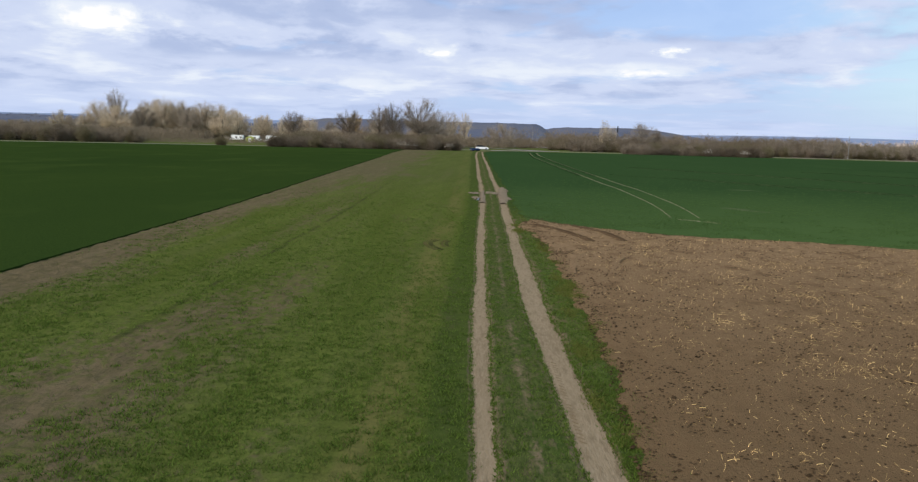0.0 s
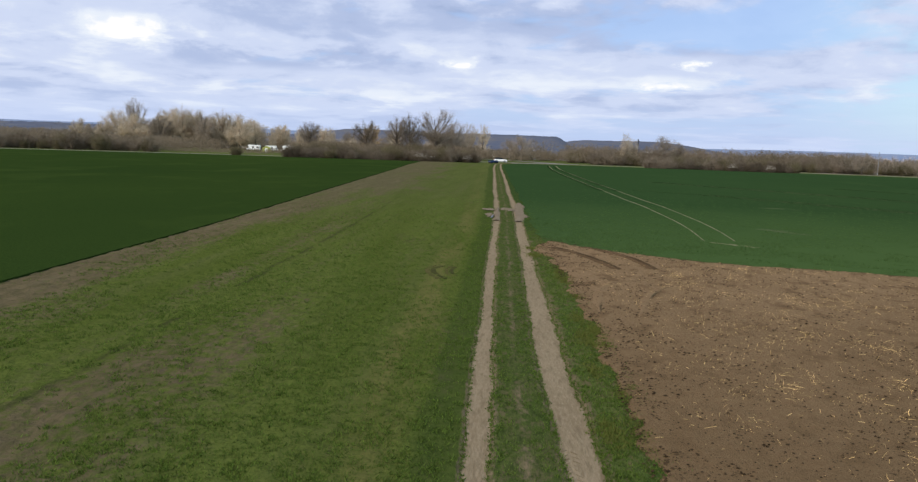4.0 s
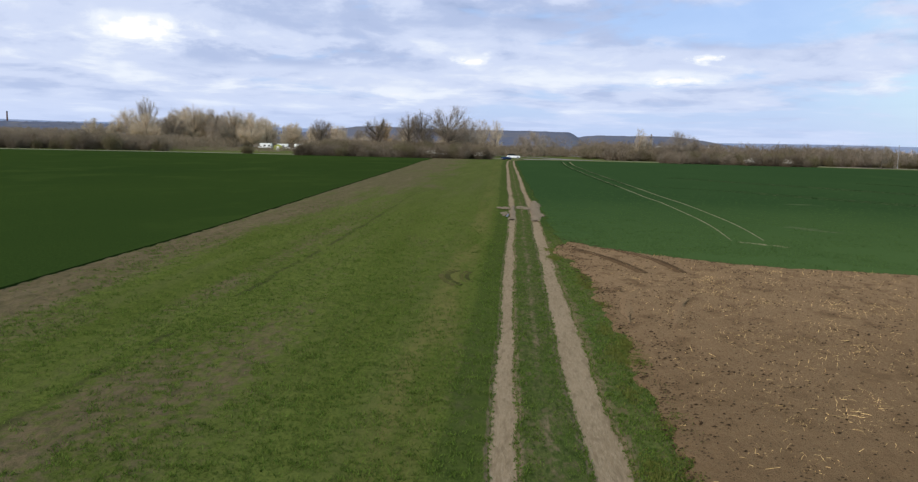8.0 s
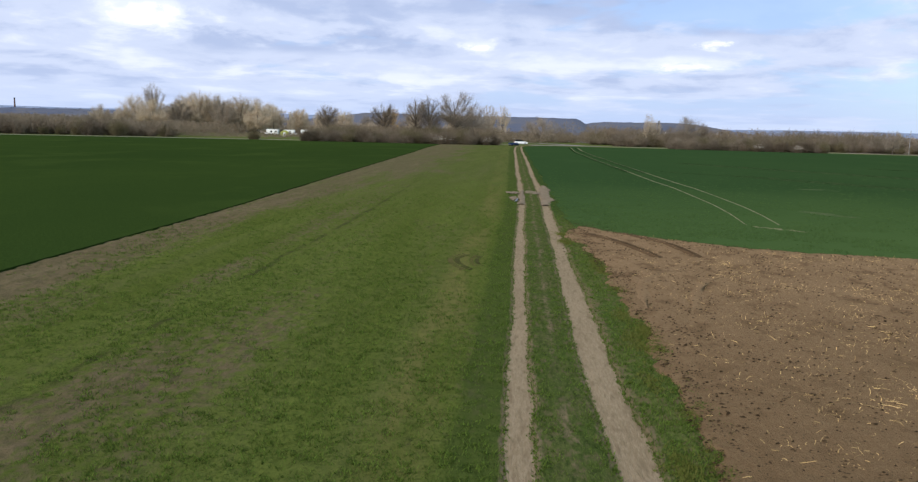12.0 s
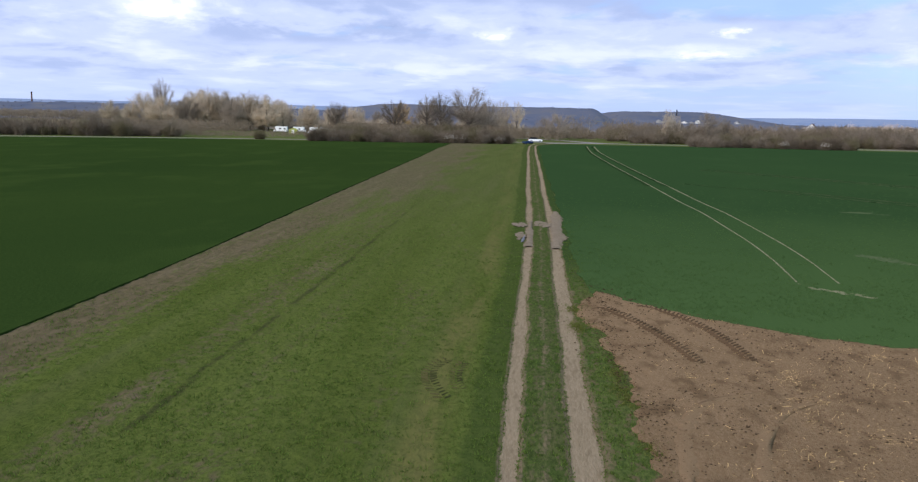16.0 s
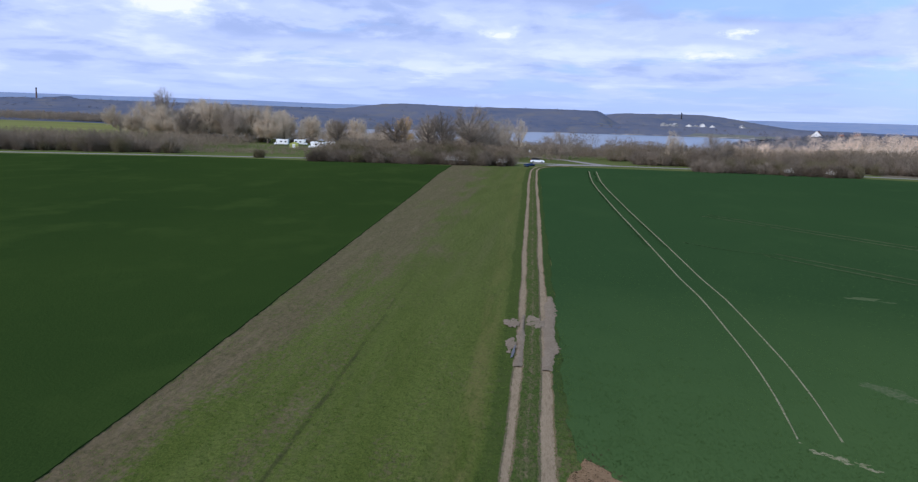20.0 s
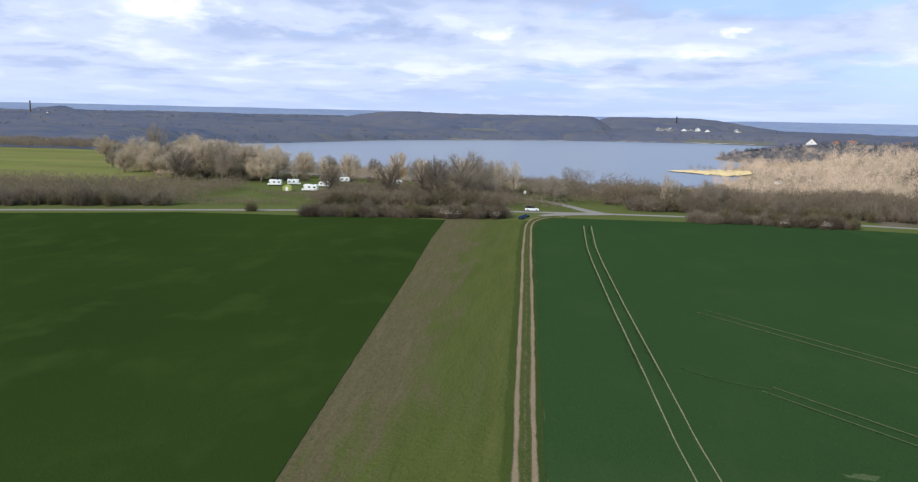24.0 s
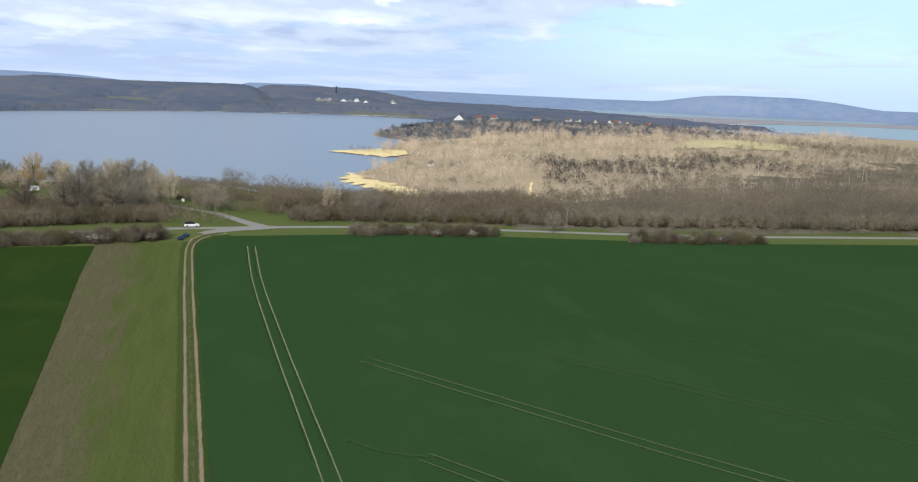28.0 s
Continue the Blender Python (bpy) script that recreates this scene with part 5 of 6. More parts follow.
tan = scatter(12500, 100, 1000, 440, 1150, lambda x, y: on_land(x, y) & clear(x, y) & no_sand(x, y) & right_edge(x, y) & (waves(x, y, 2.6) > -0.34) & (waves(x, y, 11.0) > -0.20) & (edge(x, y) > 0), 41)
split = np.random.default_rng(142).uniform(0, 1, len(tan)) + 0.35 * waves(tan[:, 0], tan[:, 1], 6.0) < 0.72
lump = 0.62 + 0.75 * np.clip(waves(tan[:, 0], tan[:, 1], 5.0) + 0.5, 0, 1)
clump = waves(tan[:, 0] + 31, tan[:, 1], 7.7) > 0.30
woods("alder_clumps", tan[clump], rng.uniform(4, 9, clump.sum()), WOOD_GREY, "dark grey-brown alder clumps among the birches", 60, 0.075, False, 342, 0.36)
tan, lump, split = tan[~clump], lump[~clump], split[~clump]
woods("birch_woods", tan[split], (rng.uniform(4.5, 12.5, split.sum()) * lump[split]), WOOD_TAN, "sunlit tan bare birch woods on the peninsula", 72, 0.095, 0.8, 42, 0.32)
woods("mixed_woods", tan[~split], (rng.uniform(3.5, 10.0, (~split).sum()) * lump[~split]), WOOD_MID, "grey-tan mixed bare woods on the peninsula", 72, 0.075, 0.25, 242, 0.36)
grey = scatter(13000, 40, 900, 335, 860, lambda x, y: on_land(x, y) & clear(x, y) & right_edge(x, y) & (edge(x, y) < 20) & (waves(x, y, 8.5) + 0.5 * waves(x + 70, y, 3.1) > -0.22), 43)
belt = scatter(3400, 95, 420, 244, 345, lambda x, y: (y > LANE_Y(x) + 5.5 + 2.5 * waves(x, y, 12)) & (y < 345), 143)
near_shore = belt[:, 0] < 175
woods("belt_birches", belt[near_shore], rng.uniform(2.5, 6.0, near_shore.sum()), WOOD_GREY, "low grey-brown birch scrub behind the lane", 60, 0.07, False, 145, 0.26)
belt = belt[~near_shore]
woods("belt_woods", belt, rng.uniform(5, 9.5, len(belt)) * (0.50 + 0.5 * np.clip((belt[:, 0] - 110) / 150, 0, 1)), WOOD_GREY, "brown bare woodland belt behind the lane", 60, 0.07, False, 144, 0.26)
rise = rng.uniform(3.0, 9.0, len(grey)) * (0.65 + 0.8 * np.clip(waves(grey[:, 0], grey[:, 1], 6.3) + 0.4, 0, 1))
rise = rise * np.where((grey[:, 0] < 105) & (grey[:, 1] < 372), 0.5, 1.0)
pick = rng.uniform(0, 1, len(grey)) + 0.5 * waves(grey[:, 0], grey[:, 1] + 40, 4.4) > 0.80
# band just outside the sunlit woods, shaded by a darker twig colour
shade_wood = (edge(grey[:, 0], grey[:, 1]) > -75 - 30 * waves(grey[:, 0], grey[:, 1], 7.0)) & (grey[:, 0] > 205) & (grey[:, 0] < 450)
woods("alder_woods", grey[shade_wood], rise[shade_wood] * 1.15, WOOD_DARK, "dark bare alder woods on the peninsula, shade put into the colour", 60, 0.11, False, 444, 0.34)
grey, rise, pick = grey[~shade_wood], rise[~shade_wood], pick[~shade_wood]
woods("scrub_woods", grey[~pick], rise[~pick], WOOD_GREY, "grey-brown bare woods and scrub behind the lane", 56, 0.11, 0.2, 44, 0.30)
woods("birch_scrub", grey[pick], rise[pick], WOOD_MID, "paler bare birches scattered through the grey woods", 52, 0.10, 0.8, 244, 0.30)
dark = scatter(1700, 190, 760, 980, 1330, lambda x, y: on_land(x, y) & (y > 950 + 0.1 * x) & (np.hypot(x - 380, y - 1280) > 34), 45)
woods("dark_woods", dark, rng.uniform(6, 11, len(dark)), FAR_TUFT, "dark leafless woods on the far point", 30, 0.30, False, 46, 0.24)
shore = scatter(900, -330, 110, 400, 800, lambda x, y: (shore_distance(x, y, LAKE) > 3) & (shore_distance(x, y, LAKE) < 60), 47)
woods("shore_woods", shore, rng.uniform(4, 8, len(shore)), WOOD_TAN, "pale bare alders and reeds lining the near shore", 40, 0.11, True, 48)
scrub_left = scatter(7200, -340, -112, 230, 350, lambda x, y: (y > 303 + 0.24 * x) & (y < 344 + 0.02 * x), 147)
woods("scrub", scrub_left, rng.uniform(2.5, 6.0, len(scrub_left)), SCRUB, "dense brown bramble and scrub behind the lane", 26, 0.07, False, 148, 0.34)
scrub_mid = scatter(2400, -75, -10, 282, 345, lambda x, y: (y > 284 + 0.14 * (x + 80)) & (np.hypot(x + 19, y - 343) > 7) & (y < 338 - 0.5 * np.clip(x + 30, 0, 40)) & (waves(x, y, 9) > -0.5), 149)
woods("scrub_thicket", scrub_mid, rng.uniform(2.2, 5.6, len(scrub_mid)), SCRUB, "brown leafless scrub below the oaks", 44, 0.06, False, 150, 0.34)
scrub_shore = scatter(2200, 22, 125, 288, 352, lambda x, y: (y > 300 - 0.13 * (x - 26)) & (waves(x, y, 9) > -0.4), 151)
woods("scrub_slope", scrub_shore, rng.uniform(3, 7.5, len(scrub_shore)), SCRUB, "brown leafless scrub on the slope to the lake", 44, 0.06, False, 152, 0.32)
BRANCH = [(20, 284.5), (14.5, 293), (10.6, 303.5), (5.2, 314), (-8.6, 330), (-19, 343), (-41, 358), (-62, 352), (-90, 344)]


def off_road(x, y):
    """Metres from the branch lane's middle."""
    best = np.full(np.shape(x), 1e9)
    for (ax, ay), (bx, by) in zip(BRANCH, BRANCH[1:]):
        t = np.clip(((x - ax) * (bx - ax) + (y - ay) * (by - ay)) / ((bx - ax) ** 2 + (by - ay) ** 2), 0, 1)
        best = np.minimum(best, np.hypot(x - ax - t * (bx - ax), y - ay - t * (by - ay)))
    return best


lane_scrub = scatter(4200, -45, 48, 290, 425, lambda x, y: (off_road(x, y) > 4.5) & (np.hypot(x - 22, y - 295) > 8) & (np.hypot(x + 5, y - 338) > 6) & (waves(x, y, 14) > -0.45), 155)
woods("lane_scrub", lane_scrub, rng.uniform(1.2, 4.6, len(lane_scrub)), SCRUB, "brown bramble scrub filling the fork of the lanes", 34, 0.06, False, 156, 0.36)
saplings = scatter(900, 10, 135, 345, 462, lambda x, y: on_land(x, y, 3) & (waves(x, y, 12) > -0.3), 157)
woods("shore_saplings", saplings, rng.uniform(4, 9.5, len(saplings)), WOOD_GREY, "thin bare saplings between lane and lake", 56, 0.06, 0.1, 158, 0.28)
thicket = scatter(3200, -200, -15, 374, 452, lambda x, y: on_land(x, y, 20) & (y > 390 + 10 * waves(x, y, 10)) & (np.hypot(x + 85, y - 378) > 6) & (np.hypot(x + 59, y - 378) > 6), 159)
woods("lakeside_thicket", thicket, rng.uniform(2.5, 7.5, len(thicket)), WOOD_MID, "pale bare thicket between the lakeside trees", 40, 0.06, 0.1, 160, 0.30)
weeds = scatter(5200, -150, -64, 262, 348, lambda x, y: (y > 296 + 0.23 * (x + 20)) & (y < 342) & (np.hypot((x + 93) / 24, (y - 342) / 22) > 1) & (waves(x, y, 5) > -0.2), 153)
woods("weed_thicket", weeds, rng.uniform(0.6, 2.2, len(weeds)), SCRUB, "low brown weeds and brambles on rough grass", 22, 0.05, False, 154, 0.5)
pasture_edge = scatter(1500, -520, -210, 590, 660, lambda x, y: on_land(x, y), 49)
woods("hedgerow_woods", pasture_edge, rng.uniform(4, 8, len(pasture_edge)), WOOD_GREY, "bare brown hedgerow behind the pasture", 60, 0.12, False, 50, 0.36)


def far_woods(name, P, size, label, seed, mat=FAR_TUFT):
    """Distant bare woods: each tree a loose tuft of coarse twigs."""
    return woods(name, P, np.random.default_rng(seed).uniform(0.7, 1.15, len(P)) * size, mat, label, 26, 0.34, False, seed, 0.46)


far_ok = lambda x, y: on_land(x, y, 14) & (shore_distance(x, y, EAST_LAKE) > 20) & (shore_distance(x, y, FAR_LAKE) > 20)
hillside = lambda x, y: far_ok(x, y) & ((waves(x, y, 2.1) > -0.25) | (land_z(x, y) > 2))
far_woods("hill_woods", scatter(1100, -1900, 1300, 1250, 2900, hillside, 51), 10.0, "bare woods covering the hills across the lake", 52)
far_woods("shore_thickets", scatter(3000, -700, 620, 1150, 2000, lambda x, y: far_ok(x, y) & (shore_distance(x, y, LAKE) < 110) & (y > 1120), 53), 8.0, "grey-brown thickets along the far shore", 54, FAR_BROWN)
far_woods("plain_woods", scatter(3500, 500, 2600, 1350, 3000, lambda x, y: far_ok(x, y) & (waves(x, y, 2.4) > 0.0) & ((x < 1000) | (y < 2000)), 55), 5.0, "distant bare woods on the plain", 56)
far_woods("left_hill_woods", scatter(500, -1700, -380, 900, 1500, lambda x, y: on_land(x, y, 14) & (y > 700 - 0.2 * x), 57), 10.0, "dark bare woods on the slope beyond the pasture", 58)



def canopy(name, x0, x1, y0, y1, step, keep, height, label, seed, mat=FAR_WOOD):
    """The closed top of distant leafless woods: an uneven roof of crowns over the land, coming down at its borders."""
    gr = np.random.default_rng(seed)
    X, Y = np.meshgrid(np.arange(x0, x1, step), np.arange(y0, y1, step))
    X, Y = X + gr.uniform(-0.42, 0.42, X.shape) * step, Y + gr.uniform(-0.42, 0.42, X.shape) * step
    ok = keep(X, Y)
    full = ok.astype(float)
    for _ in range(2):
        p = np.pad(full, 1, mode="edge")
        full = ok * (p[:-2, 1:-1] + p[2:, 1:-1] + p[1:-1, :-2] + p[1:-1, 2:] + p[1:-1, 1:-1]) / 5
    Z = land_z(X, Y) + np.where(ok, full * height * (0.80 + 0.12 * waves(X, Y, 9.0) + gr.normal(0, 0.04, X.shape)), -0.2)
    m, n = X.shape
    i = (np.arange(m - 1)[:, None] * n + np.arange(n - 1)[None]).ravel()
    F = np.stack([i, i + 1, i + n + 1, i + n], 1)
    F = F[ok.ravel()[F].any(1)]
    used_v, inverse = np.unique(F, return_inverse=True)
    V = np.stack([X, Y, Z], -1).reshape(-1, 3)[used_v]
    tagged(mesh_object(name, V, inverse.reshape(F.shape), mat, smooth=True), label, "woods", kind="stuff")


canopy("left_canopy", -1700, -110, 650, 1500, 9.0, lambda x, y: on_land(x, y, 22) & (y > 655 + 12 * waves(x, y, 6)), 9.0, "dark bare woods beyond the pasture, blued by haze in the colour", 91)
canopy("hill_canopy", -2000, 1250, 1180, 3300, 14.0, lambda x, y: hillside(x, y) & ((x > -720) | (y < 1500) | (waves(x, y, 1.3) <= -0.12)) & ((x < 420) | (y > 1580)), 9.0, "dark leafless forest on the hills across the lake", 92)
canopy("point_canopy", 190, 760, 985, 1330, 9.0, lambda x, y: on_land(x, y, 10) & (y > 965 + 0.1 * x) & (np.hypot(x - 380, y - 1280) > 34), 7.0, "dark leafless woods on the point below the village", 93, POINT_WOOD)

# ---- vehicles ----


def wheel(parent, x, y, r=0.32, w=0.2):
    tyre = part("wheel", disc_bm(r, w, x, y, r), RUBBER, parent, "black rubber tyre on a steel rim")
    part("rim", disc_bm(r * 0.62, w + 0.03, x, y, r, 14), STEEL, tyre)


def make_car(place, turn):
    e = thing("estate_car", place, turn, "white estate car with a black roof parked on the lane", "car")
    part("body", prism_bm([(-2.25, 0.35), (-2.28, 0.75), (-2.15, 0.95), (1.0, 0.98), (2.05, 0.82), (2.25, 0.6), (2.25, 0.35), (1.9, 0.25), (-1.9, 0.25)], -0.88, 0.88, 0.06), CARPAINT, e)
    part("cabin", prism_bm([(-2.1, 0.93), (-1.85, 1.42), (-1.5, 1.5), (0.0, 1.5), (0.35, 1.42), (1.05, 0.95)], -0.76, 0.76, 0.07), DARK, e, "black roof and window pillars")
    for s in (-1, 1):
        part("side_window", prism_bm([(-1.75, 1.0), (-1.62, 1.36), (0.0, 1.40), (0.25, 1.36), (0.78, 1.0)], s * 0.765 - 0.012, s * 0.765 + 0.012), GLASS, e, "dark tinted side window")
    part("windscreen", prism_bm([(0.42, 1.38), (0.47, 1.40), (1.06, 0.99), (1.0, 0.98)], -0.66, 0.66), GLASS, e)
    part("rear_window", prism_bm([(-2.1, 1.02), (-2.06, 1.03), (-1.9, 1.38), (-1.94, 1.38)], -0.62, 0.62), GLASS, e)
    for s in (-1, 1):
        part("roof_rail", box_bm((-1.6, 0.1, s * 0.7 - 0.02, s * 0.7 + 0.02, 1.5, 1.56), bevel=0.01), DARK, e, "black roof rail")
    part("bumper", box_bm((2.2, 2.3, -0.8, 0.8, 0.3, 0.55), bevel=0.03), DARK, e)
    part("rear_bumper", box_bm((-2.32, -2.22, -0.8, 0.8, 0.3, 0.55), bevel=0.03), DARK, e)
    for s in (-1, 1):
        part("headlight", box_bm((2.1, 2.24, s * 0.65 - 0.15, s * 0.65 + 0.15, 0.6, 0.74), bevel=0.03), GLASS, e)
        part("tail_light", box_bm((-2.3, -2.2, s * 0.72 - 0.1, s * 0.72 + 0.1, 0.65, 0.95), bevel=0.02), RED, e, "red tail light")
        for x in (-1.35, 1.4):
            wheel(e, x, s * 0.80)
    return e


make_car((-2.0, 286.6, ground_at(-2.0, 286.6) + 0.06), 3)


def make_motorhome(place, turn, size=0.86, label="white boxy motorhome on the lakeside pitch"):
    e = thing("motorhome", place, turn, label, "motorhome", "campers at the lakeside pitch", size)
    part("body", prism_bm([(-3.2, 0.55), (-3.2, 2.9), (2.3, 2.95), (2.7, 2.6), (2.4, 1.9), (2.0, 0.55)], -1.1, 1.1, 0.1), WHITE, e)
    part("cab", prism_bm([(1.9, 0.45), (1.9, 1.95), (2.45, 1.85), (2.95, 1.2), (3.5, 1.05), (3.55, 0.45)], -0.95, 0.95, 0.08), WHITE, e)
    part("windscreen", prism_bm([(2.5, 1.83), (2.54, 1.85), (3.0, 1.23), (2.96, 1.2)], -0.85, 0.85), GLASS, e)
    for s in (-1, 1):
        part("cab_window", prism_bm([(2.05, 1.25), (2.05, 1.75), (2.4, 1.7), (2.75, 1.25)], s * 0.955 - 0.012, s * 0.955 + 0.012), GLASS, e)
        for x0 in (-2.6, -0.4):
            part("window", box_bm((x0, x0 + 1.0, s * 1.105 - 0.015, s * 1.105 + 0.015, 1.55, 2.15), bevel=0.008), GLASS, e, "dark acrylic window")
        for x in (-1.9, 2.6):
            wheel(e, x, s * 0.88, 0.34)
    part("door", box_bm((0.9, 1.55, -1.13, -1.09, 0.65, 2.45), bevel=0.01), WHITE, e)
    part("stripe", box_bm((-3.1, 1.9, -1.115, -1.1, 1.15, 1.3)), BLUE, e, "blue side stripe")
    part("roof_hatch", box_bm((-1.6, -0.9, -0.35, 0.35, 2.9, 3.05), bevel=0.03), DARK, e)
    return e


def make_caravan(place, turn, label="white touring caravan with dark windows"):
    e = thing("caravan", place, turn, label, "caravan", "campers at the lakeside pitch", 0.82)
    part("body", prism_bm([(-2.6, 0.5), (-2.75, 1.4), (-2.5, 2.5), (-2.1, 2.62), (2.0, 2.62), (2.45, 2.35), (2.7, 1.3), (2.5, 0.5)], -1.1, 1.1, 0.09), WHITE, e)
    for s in (-1, 1):
        for x0 in (-2.0, 0.6):
            part("window", box_bm((x0, x0 + 1.1, s * 1.105 - 0.015, s * 1.105 + 0.015, 1.35, 1.95), bevel=0.008), GLASS, e)
        wheel(e, 0.1, s * 0.95, 0.32)
    part("front_window", box_bm((2.56, 2.66, -0.8, 0.8, 1.35, 1.9), bevel=0.01), GLASS, e)
    part("door", box_bm((-0.6, 0.05, -1.13, -1.09, 0.6, 2.3), bevel=0.01), WHITE, e)
    part("drawbar", box_bm((2.5, 3.7, -0.06, 0.06, 0.42, 0.5), bevel=0.01), STEEL, e)
    return e


def make_tent(place, turn):
    e = thing("awning_tent", place, turn, "yellow-green awning tent beside the motorhomes", "tent", "campers at the lakeside pitch")
    part("canvas", prism_bm([(-1.8, 0.0), (-1.6, 1.7), (0, 2.4), (1.6, 1.7), (1.8, 0.0)], -1.4, 1.4, 0.06), YELLOW, e)
    part("flap", box_bm((-0.5, 0.5, -1.43, -1.39, 0.05, 1.6), bevel=0.01), WHITE, e)
    for x in (-1.7, 1.7):
        part("pole", box_bm((x - 0.03, x + 0.03, -1.5, -1.44, 0, 1.75)), STEEL, e)
    return e


def camp(fn, x, y, *a):
    return fn((x, y, ground_at(x, y) + 0.05), *a)


camp(make_motorhome, -107.5, 352, 182)
camp(make_tent, -96, 332, 10)
camp(make_motorhome, -101.5, 358, 8, 0.8, "white motorhome parked behind the tent")
camp(make_motorhome, -87, 332, 176, 0.92, "large white motorhome beside the awning tent")
camp(make_caravan, -87, 352, 170, "white caravan half hidden by a bush")
camp(make_caravan, -85, 378, 12, "white caravan near the water")
camp(make_caravan, -60.5, 370, 8, "pale caravan between bare trees")


def make_barrier(place, turn):
    e = thing("steel_barrier", place, turn, "blue steel tube barrier on the grass by the track", "barrier")
    for y, z in ((-0.28, 0.35), (0.28, 0.5)):
        bm = bmesh.new()
        bmesh.ops.create_cone(bm, cap_ends=True, segments=12, radius1=0.16, radius2=0.16, depth=4.2, matrix=Matrix.Translation((0, y, z)) @ Matrix.Rotation(math.pi / 2, 4, "Y"))
        part("rail", bm, BLUE, e)
    for x in (-1.6, 1.6):
        part("foot", box_bm((x - 0.1, x + 0.1, -0.5, 0.5, 0.0, 0.24), bevel=0.02), DARK, e)
    return e


make_barrier((-4.0, 268.0, ground_at(-4.0, 268.0)), 74).scale = (1.8, 1.4, 1.3)


def make_post(name, place, h, label, category, mat, lamp=False):
    e = thing(name, place, 0, label, category)
    bm = bmesh.new()
    bmesh.ops.create_cone(bm, cap_ends=True, segments=8, radius1=0.13, radius2=0.08, depth=h, matrix=Matrix.Translation((0, 0, h / 2 - 0.2)))
    part("pole", bm, mat, e)
    if lamp:
        part("board", box_bm((-0.45, 0.45, -0.05, 0.05, h - 1.3, h - 0.2), bevel=0.01), WHITE, e)
    return e


make_post("pole", (117.5, 276.0, ground_at(117.5, 276.0)), 7.5, "slim pale pole beside the lane", "pole", CONCRETE)
make_post("notice_board", (-5.6, 334, ground_at(-5.6, 334)), 2.4, "small white notice board by the lakeside lane", "sign", POST, True)
for x, y in ((60.5, 278.5), (65, 277.5)):
    make_post("marker_post", (x, y, ground_at(x, y)), 1.1, "short white marker post beside the lane", "post", WHITE)

# ---- buildings across the water ----


def make_house(place, turn, w, d, h, roof_h, walls, roof, label, windows=True, group="houses by the lake"):
    e = thing("house", place, turn, label, "house", group)
    part("wall", prism_bm([(-w / 2, -1), (-w / 2, h), (0, h + roof_h), (w / 2, h), (w / 2, -1)], -d / 2, d / 2), walls, e)
    for s in (-1, 1):
        a, b = (s * (w / 2 + 0.5), h - 0.45), (0, h + roof_h + 0.08)
        part("roof", prism_bm([a, b, (b[0], b[1] + 0.35), (a[0] + s * 0.05, a[1] + 0.3)], -d / 2 - 0.5, d / 2 + 0.5), roof, e)
    part("chimney", box_bm((w * 0.15, w * 0.15 + 0.7, -0.4, 0.4, h + roof_h * 0.4, h + roof_h + 0.9), bevel=0.03), BRICK, e)
    if windows:
        for y in (-d / 2 - 0.03,):
            for x in (-w * 0.25, w * 0.25):
                for z in (1.0, 3.6):
                    if z + 1.4 < h + 0.8:
                        win = part("window", box_bm((x - 0.6, x + 0.6, y - 0.03, y + 0.05, z, z + 1.3), bevel=0.01), GLASS, e)
                        part("sill", box_bm((x - 0.7, x + 0.7, y - 0.08, y + 0.02, z - 0.1, z)), CONCRETE, win)
            part("gable_window", box_bm((-0.5, 0.5, y - 0.03, y + 0.05, h + 0.6, h + 1.8), bevel=0.01), GLASS, e)
    return e


def house_at(x, y, *a, **k):
    return make_house((x, y, ground_at(x, y)), *a, **k)


house_at(386, 1290, -24, 15, 13, 9, 7, PLASTER, GREYTILE, "white gabled house with a dark roof above the lake")
house_at(372, 1300, -30, 9, 12, 4, 4, PLASTER, GREYTILE, "low pale house beside the gabled house")
gg = np.random.default_rng(61)
for k in range(16):
    a = gg.uniform()
    x, y = 520 + a * 330 + gg.normal(0, 20), 1440 + a * 120 + gg.normal(0, 40)
    house_at(x, y, gg.uniform(-70, 70), 8.5, gg.uniform(8, 11.5), gg.uniform(3.6, 5.0), 3.8, PLASTER, TILE if gg.uniform() < 0.75 else GREYTILE, "white village house under a red tiled roof", windows=k < 8, group="village houses")
for k in range(14):
    a = gg.uniform()
    x, y = 305 + a * a * 215, 2380 + gg.normal(0, 35)
    house_at(x, y, gg.uniform(-40, 40), gg.uniform(9, 16), gg.uniform(10, 16), gg.uniform(7, 13), 4, CONCRETE if k % 3 else PLASTER, CONCRETE, "pale distant works building on the hillside", windows=False, group="works buildings")
for x, y in ((-1000, 1620), (-1060, 1650), (-940, 1660), (-238, 1840)):
    house_at(x, y, gg.uniform(-20, 20), 11, 8, 4.5, 2.5, PLASTER, GREYTILE, "long white farm building on the far slope", windows=False, group="farm buildings")
house_at(690, 880, 20, 6, 7, 3, 2.4, TILE, TILE, "small red cabin in the birch woods")
house_at(172, 656, 35, 4, 4, 2.4, 1.4, PLASTER, GREYTILE, "small pale hut in the birch woods", windows=False)


